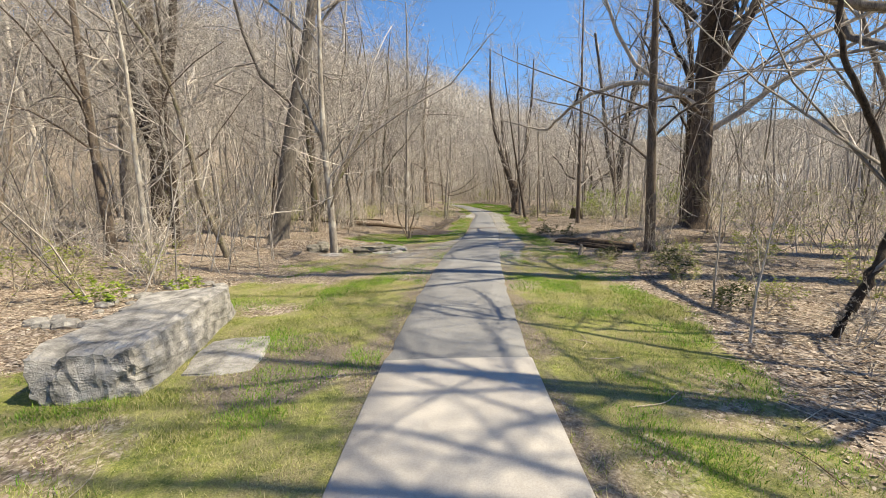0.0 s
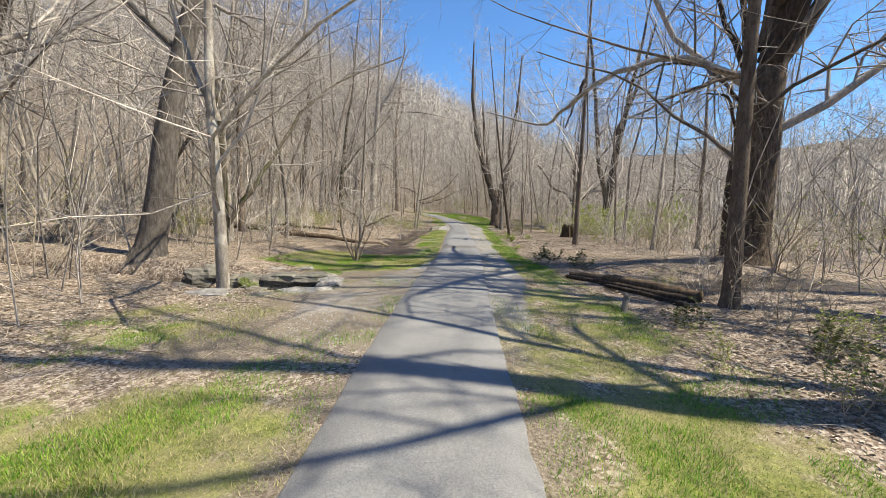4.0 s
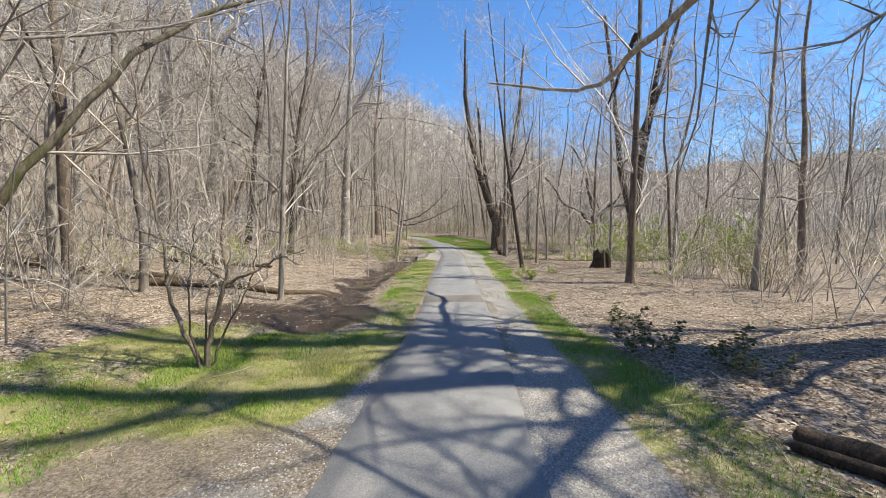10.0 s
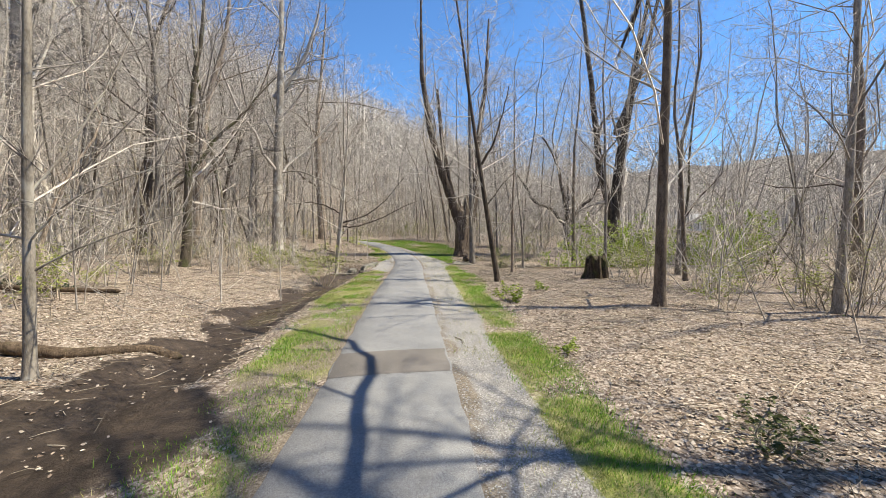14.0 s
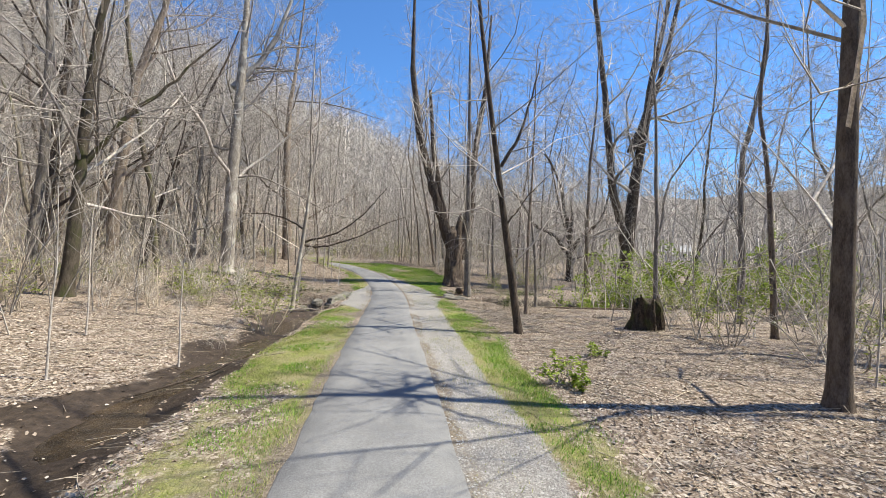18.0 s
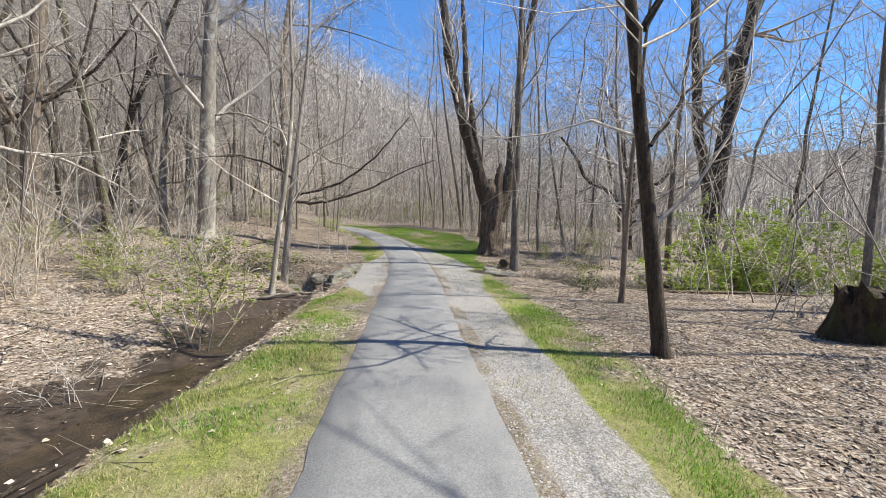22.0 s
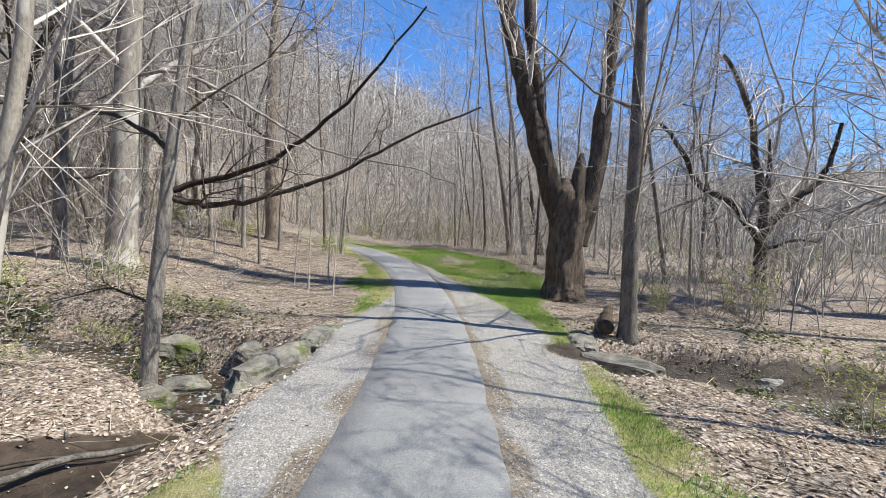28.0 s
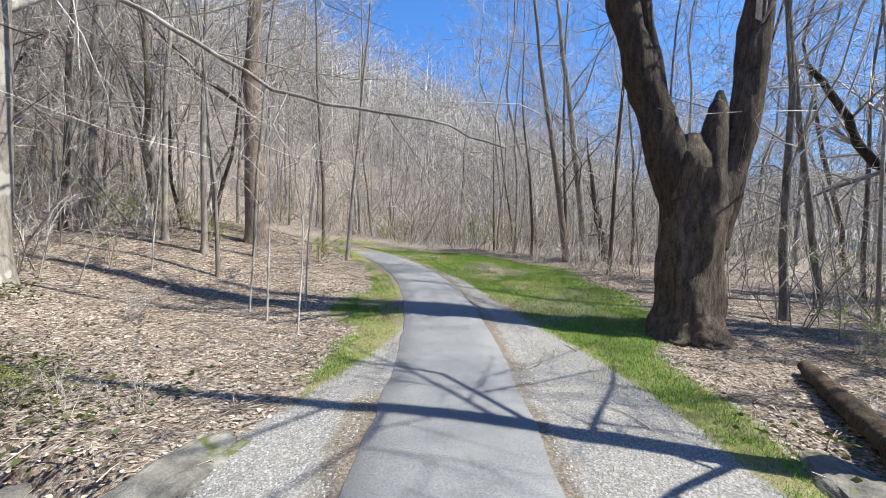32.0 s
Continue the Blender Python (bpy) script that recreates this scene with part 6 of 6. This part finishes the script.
    for x, y, s in [(13.0, 36.2, 1.5), (14.6, 35.4, 1.6), (16.2, 34.4, 1.6), (15.2, 37.0, 1.7), (18.0, 35.4, 1.7), (18.4, 33.0, 1.5), (11.6, 35.6, 1.0), (17, 31.6, 1.0)]:
        place(big, x, y, s)
    olive = shrub_template(530, 0.55, 0.7, 12, OLIVE_LEAF, 420, "low olive-green weedy shrub in the leaves", "low_shrub", 0.03)
    for x, y, s in [(4.5, 17.5, 1.0), (4.9, 19.2, 0.8), (5.3, 16.6, 1.1), (4.2, 5.7, 0.8), (4.7, 8.3, 1.0), (5.2, 9.4, 0.9), (4.4, 10.6, 0.8), (-3.2, 16.2, 0.5), (7.6, 33.9, 0.8), (8.4, 36.8, 1.0), (9.4, 36.4, 0.9), (-1.6, 36.9, 1.1), (-2.4, 37.6, 1.2), (-0.6, 38.0, 1.0), (-3.4, 36.0, 0.9), (0.2, 38.2, 0.7)]:
        place(olive, x, y, s)
    tuft = shrub_template(531, 0.45, 0.5, 14, SHRUB_LEAF, 380, "small bright green leafy plant in dry leaves", "green_plant", 0.035)
    for x, y, s in [(5.2, 25.9, 1.0), (6.6, 27.3, 0.6), (4.6, 21.8, 0.5), (-4.9, 7.6, 0.9), (-5.6, 6.6, 1.0), (1.35, 35.55, 0.3)]:
        place(tuft, x, y, s)
    ever = shrub_template(532, 0.9, 0.9, 16, NEEDLE, 1500, "low dark evergreen bush in the leaf litter", "evergreen_bush", 0.035)
    for x, y, s in [(-6.3, 27.7, 0.55), (-5.8, 27.4, 0.5), (-5.1, 27.3, 0.32)]:
        place(ever, x, y, s)


undergrowth()


def scatter_places(rng, n, x0, x1, y0, y1, weight):
    """Places drawn with a chance that follows weight(x, y), 0 to 1."""
    out = []
    got = 0
    while got < n:
        y = rng.uniform(y0, y1, n)
        x = mid_x(y) + rng.uniform(x0, x1, n)
        k = rng.uniform(0, 1, n) < weight(x, y)
        out.append(np.stack([x[k], y[k]], 1))
        got += int(k.sum())
    return np.concatenate(out)[:n]


def ground_cover():
    rng = np.random.default_rng(91)

    def litter_here(x, y):
        g, s, m, e = zones(x, y)
        u = np.abs(x - mid_x(y))
        side = x - mid_x(y)
        right_rim = np.interp(y, [-5, 3, 6, 10, 13, 16, 20, 30, 38, 41, 43, 48], [2.5, 2.6, 3.2, 3.3, 3.0, 2.5, 2.15, 2.35, 2.5, 2.5, 3.8, 5.0])
        left_rim = np.interp(y, [-5, 3.2, 4.4, 8, 12, 15.6, 16.4, 19.5, 20.5, 34, 35, 40], [7.3, 6.3, 4.2, 4.6, 3.6, 3.4, 4.6, 4.4, 1.2, 1.6, 1.0, 1.2])
        verge = np.where(side > 0, smooth(right_rim - 0.5, right_rim + 0.1, side), smooth(left_rim - 0.5, left_rim + 0.1, -side))
        return np.clip(1 - 1.3 * g - 1.2 * s - 0.92 * m - 1.2 * e, 0.004, 1) * (0.02 + 0.98 * verge) * (u > 0.74) * (line_dist(x, y, BROOK_L) > 0.8) * (0.1 + 0.9 * smooth(10, 4, u))

    p = scatter_places(rng, 200000, -12, 13, -1, 54, litter_here)
    c = np.c_[p, height(p[:, 0], p[:, 1]) + rng.uniform(0.0, 0.012, len(p))]
    v, f = fallen_leaves(c, 0.0185, rng)
    tagged(part("leaf_litter", mesh_of("leaf_litter", v, f, LITTER), None), "dry tan and brown fallen leaves covering the woodland floor", "leaves", kind="stuff")

    def litter_twigs(x, y):
        return litter_here(x, y) * (0.3 + 0.7 * value_noise(x, y, 1.4, 45))

    p = scatter_places(rng, 16000, -12, 13, -1, 54, litter_twigs)
    n = len(p)
    a, ln = rng.uniform(0, 6.28, n), rng.uniform(0.06, 0.34, n)
    c = np.c_[p, height(p[:, 0], p[:, 1]) + rng.uniform(0.012, 0.03, n)]
    half = np.stack([np.cos(a) * ln, np.sin(a) * ln, rng.normal(0, 0.12, n) * ln], 1)
    tw = Tubes()
    r = rng.uniform(0.002, 0.0055, n)
    tw.batch(np.stack([c - half, c + rng.normal(0, 0.012, (n, 3)), c + half], 1), np.stack([r, r, r * 0.5], 1), 3)
    tagged(part("fallen_twigs", tw.mesh("fallen_twigs", TWIG_TAN), None), "thin dry twigs strewn over the fallen leaves", "twigs", kind="stuff")

    def green_side(x, y):
        return smooth(38, 42, y) * (x > mid_x(y) + 1.0)

    def grass_here(x, y):
        g, s, m, e = zones(x, y)
        return np.clip(g * (1 - 0.7 * s) * (1 - 0.4 * e) * 1.15 - 0.1, 0, 1) ** 1.3 * (0.2 + 0.8 * smooth(0.3, 0.6, value_noise(x, y, 0.33, 18) + 0.3 * green_side(x, y))) * (np.abs(x - mid_x(y)) > 0.75)

    def ivy_here(x, y):
        k = np.exp(-((x + 1.6) / 2.6) ** 2 - ((y - 39.1) / 0.85) ** 2) + np.exp(-((x + 3.3) / 0.8) ** 2 - ((y - 41.6) / 0.6) ** 2)
        k = k + 0.8 * np.exp(-((x - 9.5) / 2.5) ** 2 - ((y - 38.6) / 0.6) ** 2)
        return np.clip(k, 0, 1) * smooth(0.35, 0.7, value_noise(x, y, 0.6, 51)) * (np.abs(x - mid_x(y)) > 2.4)

    p = scatter_places(rng, 3200, -9, 9, 37, 43, ivy_here)
    c = np.c_[p, height(p[:, 0], p[:, 1]) + rng.uniform(0.01, 0.16, len(p))]
    v, f = leaf_quads(c, 0.03, rng)
    tagged(part("ivy", mesh_of("ivy", v, f, OLIVE_LEAF), None), "dark green ivy and weeds trailing over the creek bank", "ivy", kind="stuff")

    p = scatter_places(rng, 400000, -7, 6, -1, 52, grass_here)
    n = len(p)
    base = np.c_[p, height(p[:, 0], p[:, 1]) - 0.005]
    a = rng.uniform(0, 6.28, n)
    tall = rng.uniform(0.014, 0.042, n) * (1 + 0.9 * smooth(0.55, 0.85, value_noise(p[:, 0], p[:, 1], 0.8, 17)))
    side = np.stack([np.cos(a), np.sin(a), np.zeros(n)], 1) * 0.0027
    lean = np.stack([np.cos(a + 1.3), np.sin(a + 1.3), np.zeros(n)], 1) * (tall * rng.uniform(0.3, 1.7, n))[:, None]
    tip = base + lean
    tip[:, 2] += tall
    v = np.stack([base - side, base + side, tip], 1).reshape(-1, 3)
    tagged(part("grass", mesh_of("grass", v, np.arange(3 * n).reshape(-1, 3), GRASS), None), "short patchy spring grass along the path", "grass", kind="stuff")

    def lush_here(x, y):
        g, s, m, e = zones(x, y)
        u = x - mid_x(y)
        rim = np.interp(y, [-5, 3, 6, 10, 13, 16, 20, 30, 38, 41, 43, 48, 70], [2.4, 2.5, 3.0, 2.8, 2.5, 2.3, 2.05, 2.25, 2.35, 2.35, 3.4, 4.2, 4.5])
        k = np.where(u > 0, np.exp(-((u - rim) / 0.45) ** 2) * (0.65 + 0.35 * smooth(14, 18, y)), 0.8 * np.exp(-((u + 1.5) / 0.5) ** 2) * (y > 19))
        k = np.maximum(np.maximum(k, 0.9 * smooth(0.5, 0.75, value_noise(x, y, 0.8, 37))), 0.9 * green_side(x, y) * smooth(0.25, 0.6, value_noise(x, y, 1.2, 73)))
        return np.clip(g * 1.3, 0, 1) * k * smooth(0.3, 0.6, value_noise(x, y, 0.45, 41) + 0.25 * green_side(x, y)) * (np.abs(u) > 0.8) * (1 - s)

    p = scatter_places(rng, 230000, -5.5, 6, -1, 52, lush_here)
    n = len(p)
    base = np.c_[p, height(p[:, 0], p[:, 1]) - 0.005]
    a = rng.uniform(0, 6.28, n)
    tall = rng.uniform(0.022, 0.06, n)
    side = np.stack([np.cos(a), np.sin(a), np.zeros(n)], 1) * 0.0032
    lean = np.stack([np.cos(a + 1.3), np.sin(a + 1.3), np.zeros(n)], 1) * (tall * rng.uniform(0.2, 1.3, n))[:, None]
    tip = base + lean
    tip[:, 2] += tall
    v = np.stack([base - side, base + side, tip], 1).reshape(-1, 3)
    tagged(part("lush_grass", mesh_of("lush_grass", v, np.arange(3 * n).reshape(-1, 3), LUSH), None), "bright green longer grass tufts edging the leaves", "grass", kind="stuff")

    def gravel_here(x, y):
        g, s, m, e = zones(x, y)
        return np.clip(s * 1.2 - 0.25, 0, 1) * (np.abs(x - mid_x(y)) > 0.72) * (1 - m)

    p = scatter_places(rng, 52000, -3.5, 3, 8, 48, gravel_here)
    n = len(p)
    c = np.c_[p, height(p[:, 0], p[:, 1]) + 0.001]
    octa = np.array([(1, 0, 0), (-1, 0, 0), (0, 1, 0), (0, -1, 0), (0, 0, 1), (0, 0, -1)], float)[:5]
    tri = np.array([(0, 2, 4), (2, 1, 4), (1, 3, 4), (3, 0, 4)])
    s = rng.uniform(0.004, 0.0125, n)[:, None, None] * rng.uniform(0.6, 1.3, (n, 1, 3)) * np.array((1, 1, 0.7))
    a = rng.uniform(0, 6.28, n)
    loc = octa[None] * s
    x = loc[..., 0] * np.cos(a)[:, None] - loc[..., 1] * np.sin(a)[:, None]
    y = loc[..., 0] * np.sin(a)[:, None] + loc[..., 1] * np.cos(a)[:, None]
    v = np.stack([x, y, loc[..., 2]], -1) + c[:, None]
    f = (tri[None] + (np.arange(n) * 5)[:, None, None]).reshape(-1, 3)
    tagged(part("gravel", mesh_of("gravel", v.reshape(-1, 3), f, GRAVEL), None), "loose grey crushed gravel on the path shoulder", "gravel", kind="stuff")


ground_cover()
